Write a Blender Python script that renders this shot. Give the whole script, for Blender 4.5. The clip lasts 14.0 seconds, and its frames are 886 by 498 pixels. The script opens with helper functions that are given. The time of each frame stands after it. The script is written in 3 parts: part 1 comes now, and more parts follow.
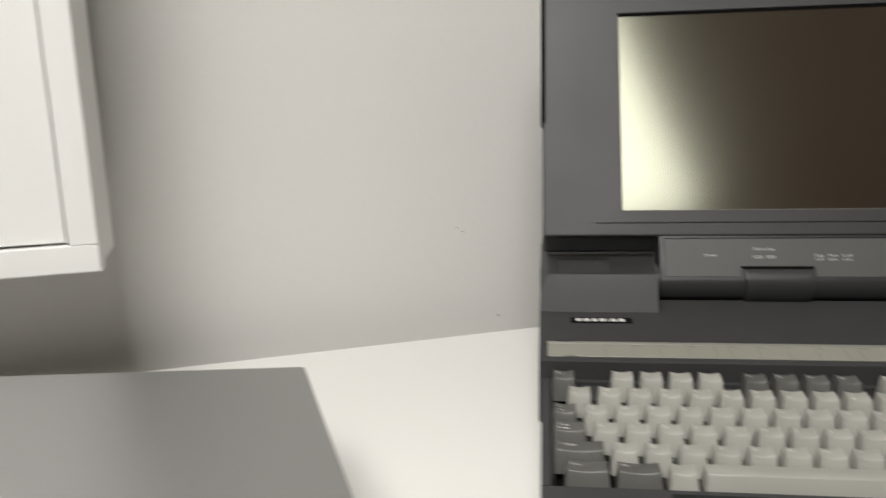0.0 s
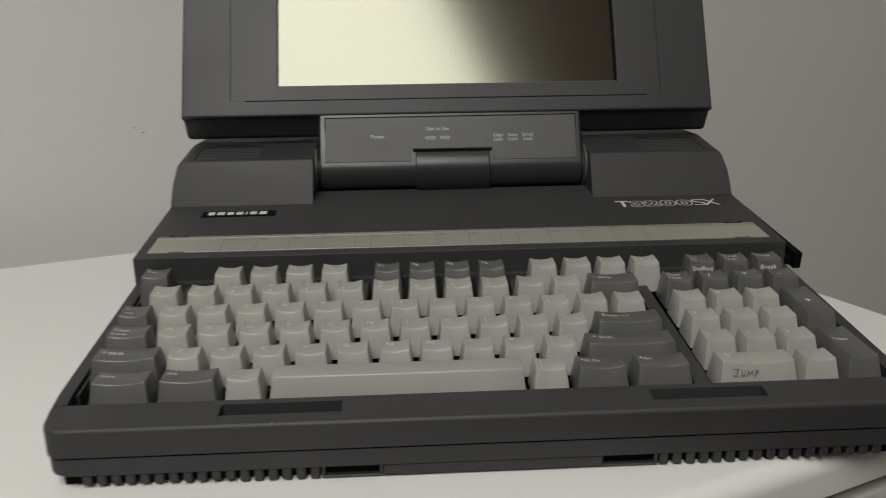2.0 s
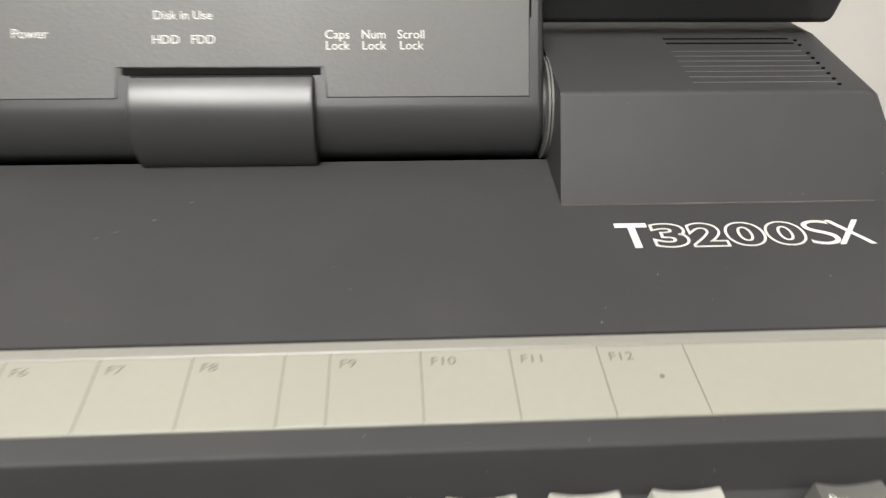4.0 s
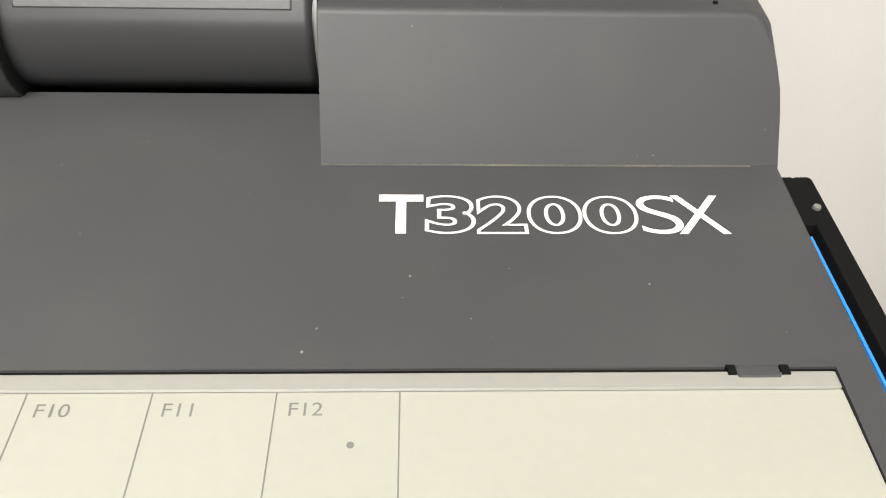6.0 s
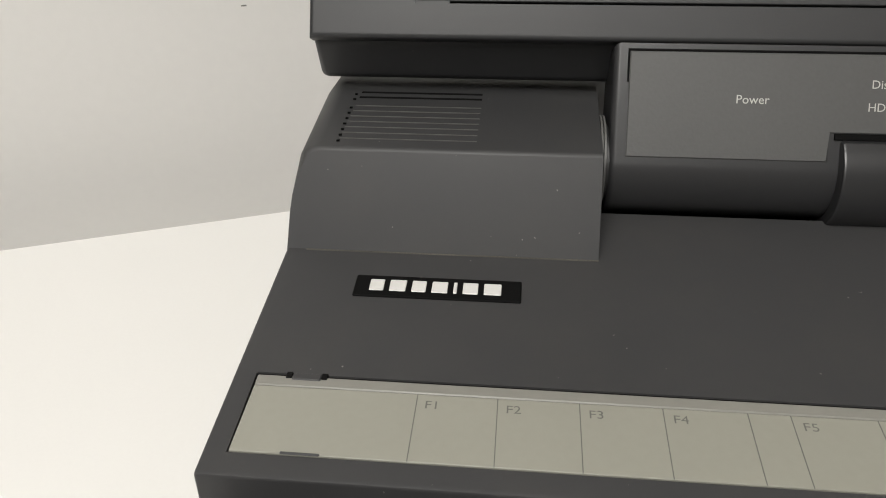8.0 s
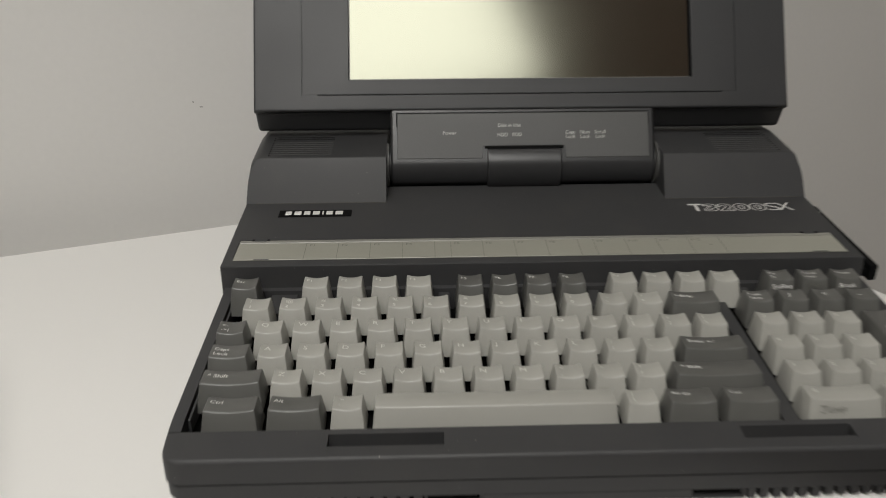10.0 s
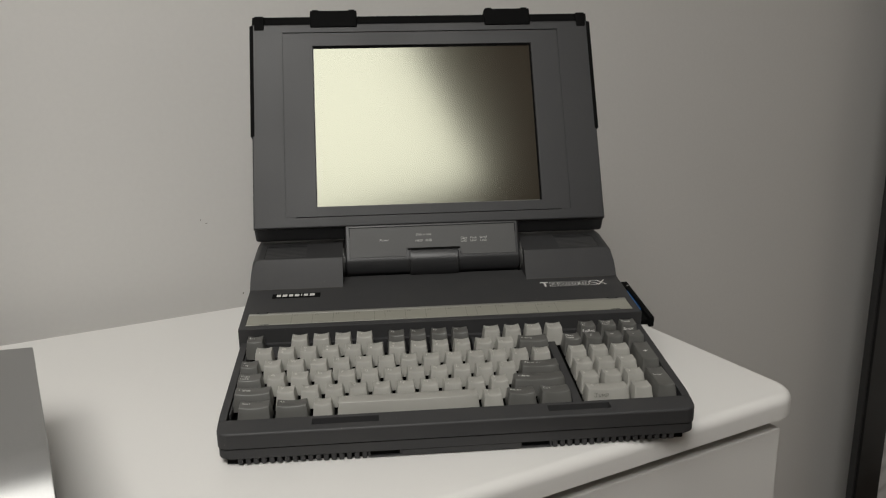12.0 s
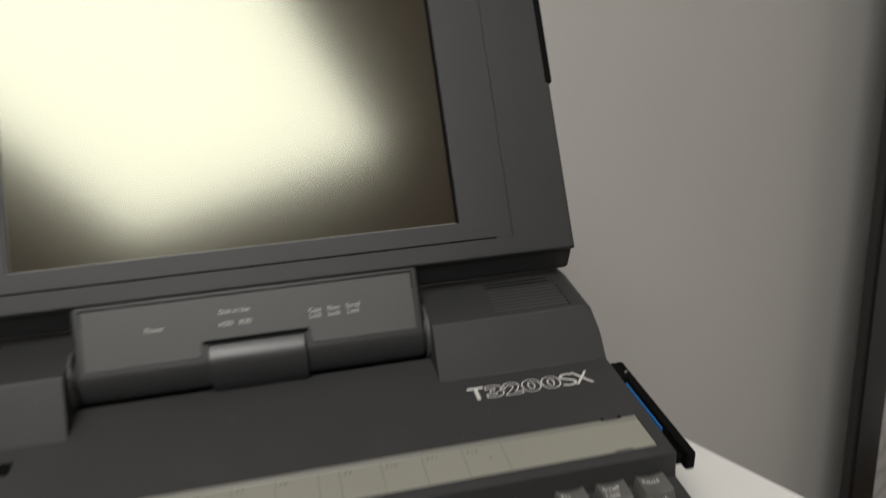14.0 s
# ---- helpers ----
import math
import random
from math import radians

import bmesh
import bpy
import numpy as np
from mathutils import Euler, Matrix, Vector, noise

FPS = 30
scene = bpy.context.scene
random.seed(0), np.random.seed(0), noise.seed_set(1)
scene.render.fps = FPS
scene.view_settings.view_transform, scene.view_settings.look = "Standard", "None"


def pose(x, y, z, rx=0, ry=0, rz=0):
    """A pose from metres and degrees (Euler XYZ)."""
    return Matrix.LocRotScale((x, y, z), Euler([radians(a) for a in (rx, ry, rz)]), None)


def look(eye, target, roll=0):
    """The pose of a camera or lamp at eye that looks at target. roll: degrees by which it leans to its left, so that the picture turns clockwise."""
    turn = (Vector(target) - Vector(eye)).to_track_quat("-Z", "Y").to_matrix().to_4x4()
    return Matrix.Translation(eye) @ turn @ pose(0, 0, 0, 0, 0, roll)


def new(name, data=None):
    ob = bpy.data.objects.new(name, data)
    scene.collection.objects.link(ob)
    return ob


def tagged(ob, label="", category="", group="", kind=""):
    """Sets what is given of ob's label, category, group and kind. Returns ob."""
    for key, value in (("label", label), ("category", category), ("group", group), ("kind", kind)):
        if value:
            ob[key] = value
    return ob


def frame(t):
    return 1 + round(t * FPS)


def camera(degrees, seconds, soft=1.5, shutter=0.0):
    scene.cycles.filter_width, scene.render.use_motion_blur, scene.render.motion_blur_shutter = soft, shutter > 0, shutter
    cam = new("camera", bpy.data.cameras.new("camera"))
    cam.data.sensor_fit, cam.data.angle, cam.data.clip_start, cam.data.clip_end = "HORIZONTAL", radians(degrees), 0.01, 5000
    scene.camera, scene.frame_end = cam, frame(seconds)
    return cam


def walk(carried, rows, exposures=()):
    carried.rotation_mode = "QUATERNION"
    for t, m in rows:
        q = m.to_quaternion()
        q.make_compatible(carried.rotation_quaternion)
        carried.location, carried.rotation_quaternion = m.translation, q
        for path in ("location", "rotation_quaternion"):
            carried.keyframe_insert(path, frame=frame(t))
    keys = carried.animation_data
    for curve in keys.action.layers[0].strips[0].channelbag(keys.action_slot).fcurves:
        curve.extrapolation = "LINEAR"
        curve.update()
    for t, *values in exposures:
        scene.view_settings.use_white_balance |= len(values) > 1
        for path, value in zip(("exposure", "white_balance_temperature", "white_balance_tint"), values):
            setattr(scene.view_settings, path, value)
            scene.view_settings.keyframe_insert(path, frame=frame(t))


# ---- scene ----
cam = camera(59.00, 14.0, soft=1.0, shutter=0.42)
PATH = [
    (0, (-0.17947, -0.39323, 0.24955), (-0.31125, 0.57658, 0.04438), -1.70),
    (0.5, (-0.10588, -0.35212, 0.21660), (-0.17281, 0.61912, -0.01190), -1.20),
    (1, (-0.07733, -0.33339, 0.19794), (-0.08891, 0.63425, -0.05414), -0.92),
    (1.5, (-0.05326, -0.32455, 0.18494), (-0.03094, 0.64166, -0.07187), -0.83),
    (2, (-0.03333, -0.29765, 0.17879), (0.01382, 0.66490, -0.08817), -0.80),
    (2.5, (-0.02111, -0.22744, 0.16661), (0.06001, 0.72760, -0.11855), -0.36),
    (4.8, (0.08213, 0.07189, 0.16232), (0.13027, 0.87687, -0.42903), 1.54),
    (5, (0.08888, 0.07157, 0.16053), (0.13263, 0.86498, -0.44658), 1.52),
    (5.5, (0.10485, 0.07247, 0.15711), (0.14418, 0.85730, -0.46136), 1.73),
    (5.8, (0.10972, 0.07356, 0.15783), (0.14916, 0.85184, -0.46885), 1.83),
    (6, (0.11113, 0.07204, 0.15701), (0.14591, 0.85668, -0.46196), 1.61),
    (6.5, (0.07520, 0.06483, 0.17162), (0.10956, 0.87714, -0.41059), 2.15),
    (7, (-0.00726, 0.05099, 0.20764), (-0.03702, 0.83386, -0.41383), 0.59),
    (7.5, (-0.08524, 0.02395, 0.18962), (-0.16188, 0.88492, -0.31322), -0.71),
    (8, (-0.11688, 0.00987, 0.18508), (-0.21099, 0.87734, -0.30342), -0.72),
    (8.3, (-0.11711, 0.00100, 0.18635), (-0.20721, 0.87445, -0.29215), -1.17),
    (8.5, (-0.11860, -0.00972, 0.19015), (-0.18596, 0.86378, -0.29199), -0.88),
    (8.7, (-0.11343, -0.02370, 0.17653), (-0.14165, 0.86147, -0.28789), -0.12),
    (10.8, (-0.05980, -0.46127, 0.27906), (-0.00186, 0.49329, -0.01327), -0.33),
    (11, (-0.06076, -0.49140, 0.29020), (0.01627, 0.46885, 0.02191), -0.38),
    (11.5, (-0.05097, -0.54510, 0.30870), (0.05120, 0.42077, 0.07066), -0.71),
    (12, (-0.05823, -0.54721, 0.30151), (0.02561, 0.41771, 0.05270), -0.97),
    (12.5, (-0.05224, -0.51305, 0.28538), (0.00493, 0.44997, 0.02210), -1.33),
    (13, (0.01037, -0.40143, 0.27347), (0.03751, 0.55658, -0.01198), -1.33),
    (13.5, (0.01879, -0.28564, 0.25642), (0.08836, 0.66950, -0.03145), -1.50),
    (14, (0.02200, -0.16000, 0.26400), (0.40600, 1.70800, -0.33800), -3.30),
]
EXPOSURES = [(0.0, 0.72), (0.6, 0.1), (1.5, 0.0), (2.5, 0.38), (4.8, 2.3), (6.2, 2.3), (6.9, 2.45), (7.4, 1.2), (8.0, 0.9), (8.7, 0.85), (10.8, 0.1), (11.5, 0.2), (12.3, 0.05), (13.0, -0.05), (13.5, 0.05), (14.0, 0.45)]
walk(cam, [(t, look(eye, target, roll)) for t, eye, target, roll in PATH], EXPOSURES)

# ---- world and light ----
world = bpy.data.worlds.new("room_world")
scene.world = world
world.use_nodes = True
world.node_tree.nodes["Background"].inputs[0].default_value = (0.9, 0.95, 1.0, 1)
world.node_tree.nodes["Background"].inputs[1].default_value = 0.02

TURN = radians(22.5)            # the dresser and the wall stand turned against the laptop
CT, ST = math.cos(TURN), math.sin(TURN)
ROOM = Matrix.Rotation(TURN, 4, "Z")
CEIL = 1.755
FLOOR = -0.85
LAMP_U0, LAMP_U1, LAMP_V0, LAMP_V1 = -1.34, -0.285, -1.744, -0.25
LAMP_POWER = 9.0

# ---- materials ----
def nodes_of(name):
    m = bpy.data.materials.new(name)
    m.use_nodes = True
    nt = m.node_tree
    return m, nt, nt.nodes["Principled BSDF"]


def surface(name, colour, rough, grain=900.0, amount=0.08, bump=0.02, stain=12.0, metallic=0.0, spec=0.5, wear=0.0, coat=0.0, vary=0.0):
    """A procedural material with fine grain, broader stains and a little relief."""
    m, nt, bsdf = nodes_of(name)
    n, l = nt.nodes, nt.links
    tc = n.new("ShaderNodeTexCoord")
    fine = n.new("ShaderNodeTexNoise")
    fine.inputs["Scale"].default_value = grain
    fine.inputs["Detail"].default_value = 3
    broad = n.new("ShaderNodeTexNoise")
    broad.inputs["Scale"].default_value = stain
    broad.inputs["Detail"].default_value = 2
    for t in (fine, broad):
        l.new(tc.outputs["Object"], t.inputs["Vector"])
    mix = n.new("ShaderNodeMath")
    mix.operation = "MULTIPLY_ADD"
    mix.inputs[1].default_value = 0.5
    l.new(fine.outputs["Fac"], mix.inputs[0])
    half = n.new("ShaderNodeMath")
    half.operation = "MULTIPLY"
    half.inputs[1].default_value = 0.5
    l.new(broad.outputs["Fac"], half.inputs[0])
    l.new(half.outputs[0], mix.inputs[2])
    ramp = n.new("ShaderNodeMapRange")
    ramp.inputs["From Min"].default_value = 0.3
    ramp.inputs["From Max"].default_value = 0.7
    ramp.inputs["To Min"].default_value = 1 - amount
    ramp.inputs["To Max"].default_value = 1 + amount
    ramp.clamp = False
    l.new(mix.outputs[0], ramp.inputs["Value"])
    tint = n.new("ShaderNodeVectorMath")
    tint.operation = "SCALE"
    tint.inputs[0].default_value = colour
    l.new(ramp.outputs[0], tint.inputs["Scale"])
    out = tint.outputs[0]
    if vary:
        info = n.new("ShaderNodeObjectInfo")
        vr = n.new("ShaderNodeMapRange")
        vr.inputs["To Min"].default_value = 1 - vary
        vr.inputs["To Max"].default_value = 1 + vary
        l.new(info.outputs["Random"], vr.inputs["Value"])
        t2 = n.new("ShaderNodeVectorMath")
        t2.operation = "SCALE"
        l.new(out, t2.inputs[0])
        l.new(vr.outputs[0], t2.inputs["Scale"])
        out = t2.outputs[0]
    if wear:
        film = n.new("ShaderNodeTexNoise")
        film.inputs["Scale"].default_value = 32.0
        film.inputs["Detail"].default_value = 7
        film.inputs["Roughness"].default_value = 0.62
        l.new(tc.outputs["Object"], film.inputs["Vector"])
        fm = n.new("ShaderNodeMapRange")
        fm.inputs["From Min"].default_value = 0.46
        fm.inputs["From Max"].default_value = 0.80
        fm.inputs["To Max"].default_value = 0.30 * wear
        l.new(film.outputs["Fac"], fm.inputs["Value"])
        veil = n.new("ShaderNodeMix")
        veil.data_type = "RGBA"
        veil.inputs["B"].default_value = (0.080, 0.074, 0.062, 1)
        l.new(out, veil.inputs["A"])
        l.new(fm.outputs[0], veil.inputs["Factor"])
        out = veil.outputs["Result"]
        spots = n.new("ShaderNodeTexNoise")
        spots.inputs["Scale"].default_value = 620.0
        spots.inputs["Detail"].default_value = 1
        l.new(tc.outputs["Object"], spots.inputs["Vector"])
        cut = n.new("ShaderNodeMapRange")
        cut.inputs["From Min"].default_value = 0.80
        cut.inputs["From Max"].default_value = 0.84
        cut.inputs["To Max"].default_value = wear
        l.new(spots.outputs["Fac"], cut.inputs["Value"])
        dust = n.new("ShaderNodeMix")
        dust.data_type = "RGBA"
        dust.inputs["B"].default_value = (0.42, 0.40, 0.36, 1)
        l.new(out, dust.inputs["A"])
        l.new(cut.outputs[0], dust.inputs["Factor"])
        out = dust.outputs["Result"]
    l.new(out, bsdf.inputs["Base Color"])
    rr = n.new("ShaderNodeMapRange")
    rr.inputs["From Min"].default_value = 0.3
    rr.inputs["From Max"].default_value = 0.7
    rr.inputs["To Min"].default_value = max(rough - 0.04, 0.02)
    rr.inputs["To Max"].default_value = min(rough + 0.04, 1)
    rr.clamp = False
    l.new(broad.outputs["Fac"], rr.inputs["Value"])
    l.new(rr.outputs[0], bsdf.inputs["Roughness"])
    bsdf.inputs["Metallic"].default_value = metallic
    bsdf.inputs["Specular IOR Level"].default_value = spec
    bsdf.inputs["Coat Weight"].default_value = coat
    if bump:
        b = n.new("ShaderNodeBump")
        b.inputs["Strength"].default_value = bump
        b.inputs["Distance"].default_value = 0.0004
        l.new(fine.outputs["Fac"], b.inputs["Height"])
        l.new(b.outputs[0], bsdf.inputs["Normal"])
    return m


CASE = surface("charcoal_plastic", (0.0310, 0.0308, 0.0318), 0.56, grain=2600, amount=0.06, bump=0.05, stain=14, wear=0.40, spec=0.42)
LIDM = surface("charcoal_lid_plastic", (0.0235, 0.0235, 0.0246), 0.50, grain=2600, amount=0.06, bump=0.05, stain=9, wear=0.12, spec=0.45)
DARK = surface("black_plastic", (0.022, 0.022, 0.022), 0.5, grain=2000, amount=0.1, bump=0.08)
WORN = surface("worn_charcoal_plastic", (0.085, 0.084, 0.080), 0.5, grain=1500, amount=0.15, bump=0.05)
GLOSSY = surface("smooth_charcoal_plastic", (0.025, 0.025, 0.026), 0.35, grain=1200, amount=0.04, bump=0.02)
PANEL = surface("textured_panel_plastic", (0.066, 0.0655, 0.064), 0.50, grain=900, amount=0.07, bump=0.16, stain=30)
KEYL = surface("light_grey_key_plastic", (0.30, 0.294, 0.268), 0.38, grain=2200, amount=0.04, bump=0.08, stain=40, vary=0.04)
KEYD = surface("dark_grey_key_plastic", (0.084, 0.083, 0.077), 0.36, grain=2200, amount=0.05, bump=0.08, stain=40, vary=0.05)
LEGEND = surface("white_legend_print", (0.72, 0.71, 0.68), 0.45, grain=500, amount=0.06, bump=0)
LEGENDK = surface("grey_legend_print", (0.62, 0.61, 0.57), 0.45, grain=500, amount=0.06, bump=0)
LEGENDP = surface("dim_panel_print", (0.44, 0.435, 0.41), 0.45, grain=500, amount=0.1, bump=0)
INK = surface("grey_print_ink", (0.105, 0.102, 0.092), 0.6, grain=500, amount=0.15, bump=0)
PEN = surface("dark_pen_ink", (0.11, 0.107, 0.095), 0.55, grain=700, amount=0.3, bump=0)
CREAM = surface("cream_label_card", (0.243, 0.238, 0.202), 0.36, grain=500, amount=0.03, bump=0.0, stain=22)
CLEAR = surface("grey_strip_cover", (0.19, 0.185, 0.165), 0.36, grain=500, amount=0.04, bump=0.0)
SILVERP = surface("silver_print", (0.56, 0.55, 0.53), 0.38, grain=900, amount=0.03, bump=0)
DESK = surface("white_lacquer", (0.70, 0.688, 0.665), 0.37, grain=700, amount=0.012, bump=0.03, stain=5)
# Dark tone for walls out of view, set to lower the room's bounce.
DIMWALL = surface("unseen_wall_dimmed", (0.17, 0.165, 0.16), 0.8, grain=170, amount=0.03, bump=0.1, stain=2.2)
WALLM = surface("painted_plaster_wall", (0.66, 0.645, 0.62), 0.75, grain=170, amount=0.02, bump=0.10, stain=2.2)
CEILM = surface("white_ceiling_paint", (0.78, 0.77, 0.75), 0.9, grain=150, amount=0.02, bump=0.08, stain=2)
FLOORM = surface("wood_floor", (0.11, 0.076, 0.05), 0.45, grain=40, amount=0.2, bump=0.1, stain=3)
WHITEP = surface("white_paint", (0.80, 0.79, 0.77), 0.4, grain=500, amount=0.015, bump=0.03, stain=4)
ALU = surface("brushed_silver_metal", (0.33, 0.33, 0.325), 0.40, grain=1500, amount=0.05, bump=0.05, stain=6, metallic=0.85)
BLACKM = surface("black_painted_metal", (0.012, 0.012, 0.012), 0.4, grain=900, amount=0.1, bump=0.05)
BLUE = surface("blue_plastic", (0.025, 0.19, 0.55), 0.45, grain=900, amount=0.06, bump=0.02)
STEEL = surface("steel_screw", (0.45, 0.44, 0.42), 0.37, grain=900, amount=0.1, bump=0.05, metallic=0.9)
DUST = surface("settled_dust", (0.075, 0.069, 0.057), 0.9, grain=1800, amount=0.5, bump=0.2, stain=60)
# Black of the rubber parts, also painted shade in gaps and recesses.
RUBBER_AND_SHADE = surface("black_rubber_and_shade", (0.004, 0.004, 0.004), 0.75, grain=1500, amount=0.1, bump=0.1, spec=0.07)


def screen_glass():
    m, nt, b = nodes_of("plasma_screen_glass")
    n, l = nt.nodes, nt.links
    tc = n.new("ShaderNodeTexCoord")
    tex = n.new("ShaderNodeTexNoise")
    tex.inputs["Scale"].default_value = 1800
    l.new(tc.outputs["Object"], tex.inputs["Vector"])
    mr = n.new("ShaderNodeMapRange")
    mr.inputs["To Min"].default_value = 0.14
    mr.inputs["To Max"].default_value = 0.165
    l.new(tex.outputs["Fac"], mr.inputs["Value"])
    l.new(mr.outputs[0], b.inputs["Roughness"])
    b.inputs["Base Color"].default_value = (0.022, 0.014, 0.010, 1)
    b.inputs["IOR"].default_value = 1.53
    b.inputs["Specular IOR Level"].default_value = 1.0
    b.inputs["Specular Tint"].default_value = (0.98, 1.0, 0.80, 1)
    return m


SCREEN = screen_glass()


def marble():
    m, nt, b = nodes_of("veined_stone")
    n, l = nt.nodes, nt.links
    tc = n.new("ShaderNodeTexCoord")
    w = n.new("ShaderNodeTexNoise")
    w.inputs["Scale"].default_value = 3.0
    w.inputs["Detail"].default_value = 8
    w.inputs["Distortion"].default_value = 1.2
    l.new(tc.outputs["Object"], w.inputs["Vector"])
    r = n.new("ShaderNodeValToRGB")
    r.color_ramp.elements[0].position = 0.47
    r.color_ramp.elements[0].color = (0.62, 0.61, 0.60, 1)
    r.color_ramp.elements[1].position = 0.53
    r.color_ramp.elements[1].color = (0.64, 0.63, 0.62, 1)
    e = r.color_ramp.elements.new(0.5)
    e.color = (0.45, 0.44, 0.43, 1)
    l.new(w.outputs["Fac"], r.inputs[0])
    l.new(r.outputs[0], b.inputs["Base Color"])
    b.inputs["Roughness"].default_value = 0.34
    return m


MARBLE = marble()


def lamp_glow():
    m = bpy.data.materials.new("lamp_diffuser")
    m.use_nodes = True
    nt = m.node_tree
    nt.nodes.remove(nt.nodes["Principled BSDF"])
    e = nt.nodes.new("ShaderNodeEmission")
    e.inputs[0].default_value = (1.0, 0.98, 0.935, 1)
    e.inputs[1].default_value = LAMP_POWER
    nt.links.new(e.outputs[0], nt.nodes["Material Output"].inputs[0])
    return m


GLOW = lamp_glow()

# ---- mesh helpers ----
def link_mesh(name, bm, mats, smooth=35):
    me = bpy.data.meshes.new(name)
    bmesh.ops.recalc_face_normals(bm, faces=bm.faces)
    bm.to_mesh(me)
    bm.free()
    for m in mats if isinstance(mats, (list, tuple)) else [mats]:
        me.materials.append(m)
    if smooth:
        me.polygons.foreach_set("use_smooth", [True] * len(me.polygons))
        me.set_sharp_from_angle(angle=radians(smooth))
    return me


def part(name, bm, mats, parent, label="", smooth=35):
    ob = new(name, link_mesh(name, bm, mats, smooth))
    ob.parent = parent
    if smooth:
        wn = ob.modifiers.new("normals", "WEIGHTED_NORMAL")
        wn.keep_sharp = True
    return tagged(ob, label)


def thing(name, label, category, m=None, group=""):
    ob = new(name)
    ob.empty_display_size = 0.05
    if m is not None:
        ob.matrix_basis = m
    return tagged(ob, label, category, group)


def structure(name, bm, mats, label, m=None):
    ob = new(name, link_mesh(name, bm, mats))
    if m is not None:
        ob.matrix_basis = m
    return tagged(ob, label, kind="structure")


def bevel(bm, edges, width, segments=2):
    if width:
        bmesh.ops.bevel(bm, geom=list(edges), offset=width, segments=segments, affect="EDGES", profile=0.5, clamp_overlap=True)


def add_box(bm, lo, hi, r=0.0, seg=2, m=None):
    """A box between two corners with rounded edges, put into bm."""
    b = bmesh.new()
    bmesh.ops.create_cube(b, size=1)
    for v in b.verts:
        v.co = Vector([lo[i] + (v.co[i] + 0.5) * (hi[i] - lo[i]) for i in range(3)])
    bevel(b, b.edges, r, seg)
    if m is not None:
        b.transform(m)
    merge(bm, b)
    return bm


def merge(bm, b, slot=None):
    me = bpy.data.meshes.new("tmp")
    if slot is not None:
        for f in b.faces:
            f.material_index = slot
    b.to_mesh(me)
    b.free()
    bm.from_mesh(me)
    bpy.data.meshes.remove(me)


def box(lo, hi, r=0.0, seg=2):
    return add_box(bmesh.new(), lo, hi, r, seg)


def prism(profile, x0, x1, r=0.0, seg=2, ends=None, m=None):
    """A (y, z) outline drawn along x; r rounds all edges, ends rounds only the rims at both ends."""
    b = bmesh.new()
    a = [b.verts.new((x0, y, z)) for y, z in profile]
    c = [b.verts.new((x1, y, z)) for y, z in profile]
    b.faces.new(a)
    b.faces.new(list(reversed(c)))
    k = len(profile)
    for i in range(k):
        b.faces.new((a[i], c[i], c[(i + 1) % k], a[(i + 1) % k]))
    bmesh.ops.recalc_face_normals(b, faces=b.faces)
    if r:
        bevel(b, b.edges, r, seg)
    elif ends:
        bevel(b, [e for e in b.edges if abs(e.verts[0].co.x - e.verts[1].co.x) < 1e-7], ends, seg)
    if m is not None:
        b.transform(m)
    return b


def arc(cy, cz, r, a0, a1, k=10):
    return [(cy + r * math.cos(radians(a0 + (a1 - a0) * i / k)), cz + r * math.sin(radians(a0 + (a1 - a0) * i / k))) for i in range(k + 1)]


def lettering(text, size, m, squeeze=1.0, bold=0.0, thick=0.0, outline=0.0, align="LEFT", space=1.0, smooth=3):
    """Flat letters of the built-in font as a bmesh, laid by m."""
    cu = bpy.data.curves.new("letters", "FONT")
    cu.body, cu.size, cu.align_x, cu.space_character = text, size, align, space
    cu.offset, cu.extrude, cu.resolution_u = bold, thick, smooth
    if outline:
        cu.fill_mode, cu.bevel_depth, cu.bevel_resolution = "NONE", outline, 1
    ob = bpy.data.objects.new("letters", cu)
    scene.collection.objects.link(ob)
    me = bpy.data.meshes.new_from_object(ob.evaluated_get(bpy.context.evaluated_depsgraph_get()))
    b = bmesh.new()
    b.from_mesh(me)
    bpy.data.objects.remove(ob)
    bpy.data.curves.remove(cu)
    bpy.data.meshes.remove(me)
    b.transform(m @ Matrix.Diagonal((squeeze, 1, 1, 1)))
    return b


def polyline(points, w, m=None, z=0.0):
    """A stroke of width w through points of a plane."""
    b = bmesh.new()
    for p, q in zip(points, points[1:]):
        p, q = Vector(p), Vector(q)
        d = (q - p).normalized() * (w / 2)
        o = Vector((-d.y, d.x))
        c = [b.verts.new((*v, z)) for v in (p - d + o, p - d - o, q + d - o, q + d + o)]
        b.faces.new(c)
        z += 2e-6
    if m is not None:
        b.transform(m)
    return b


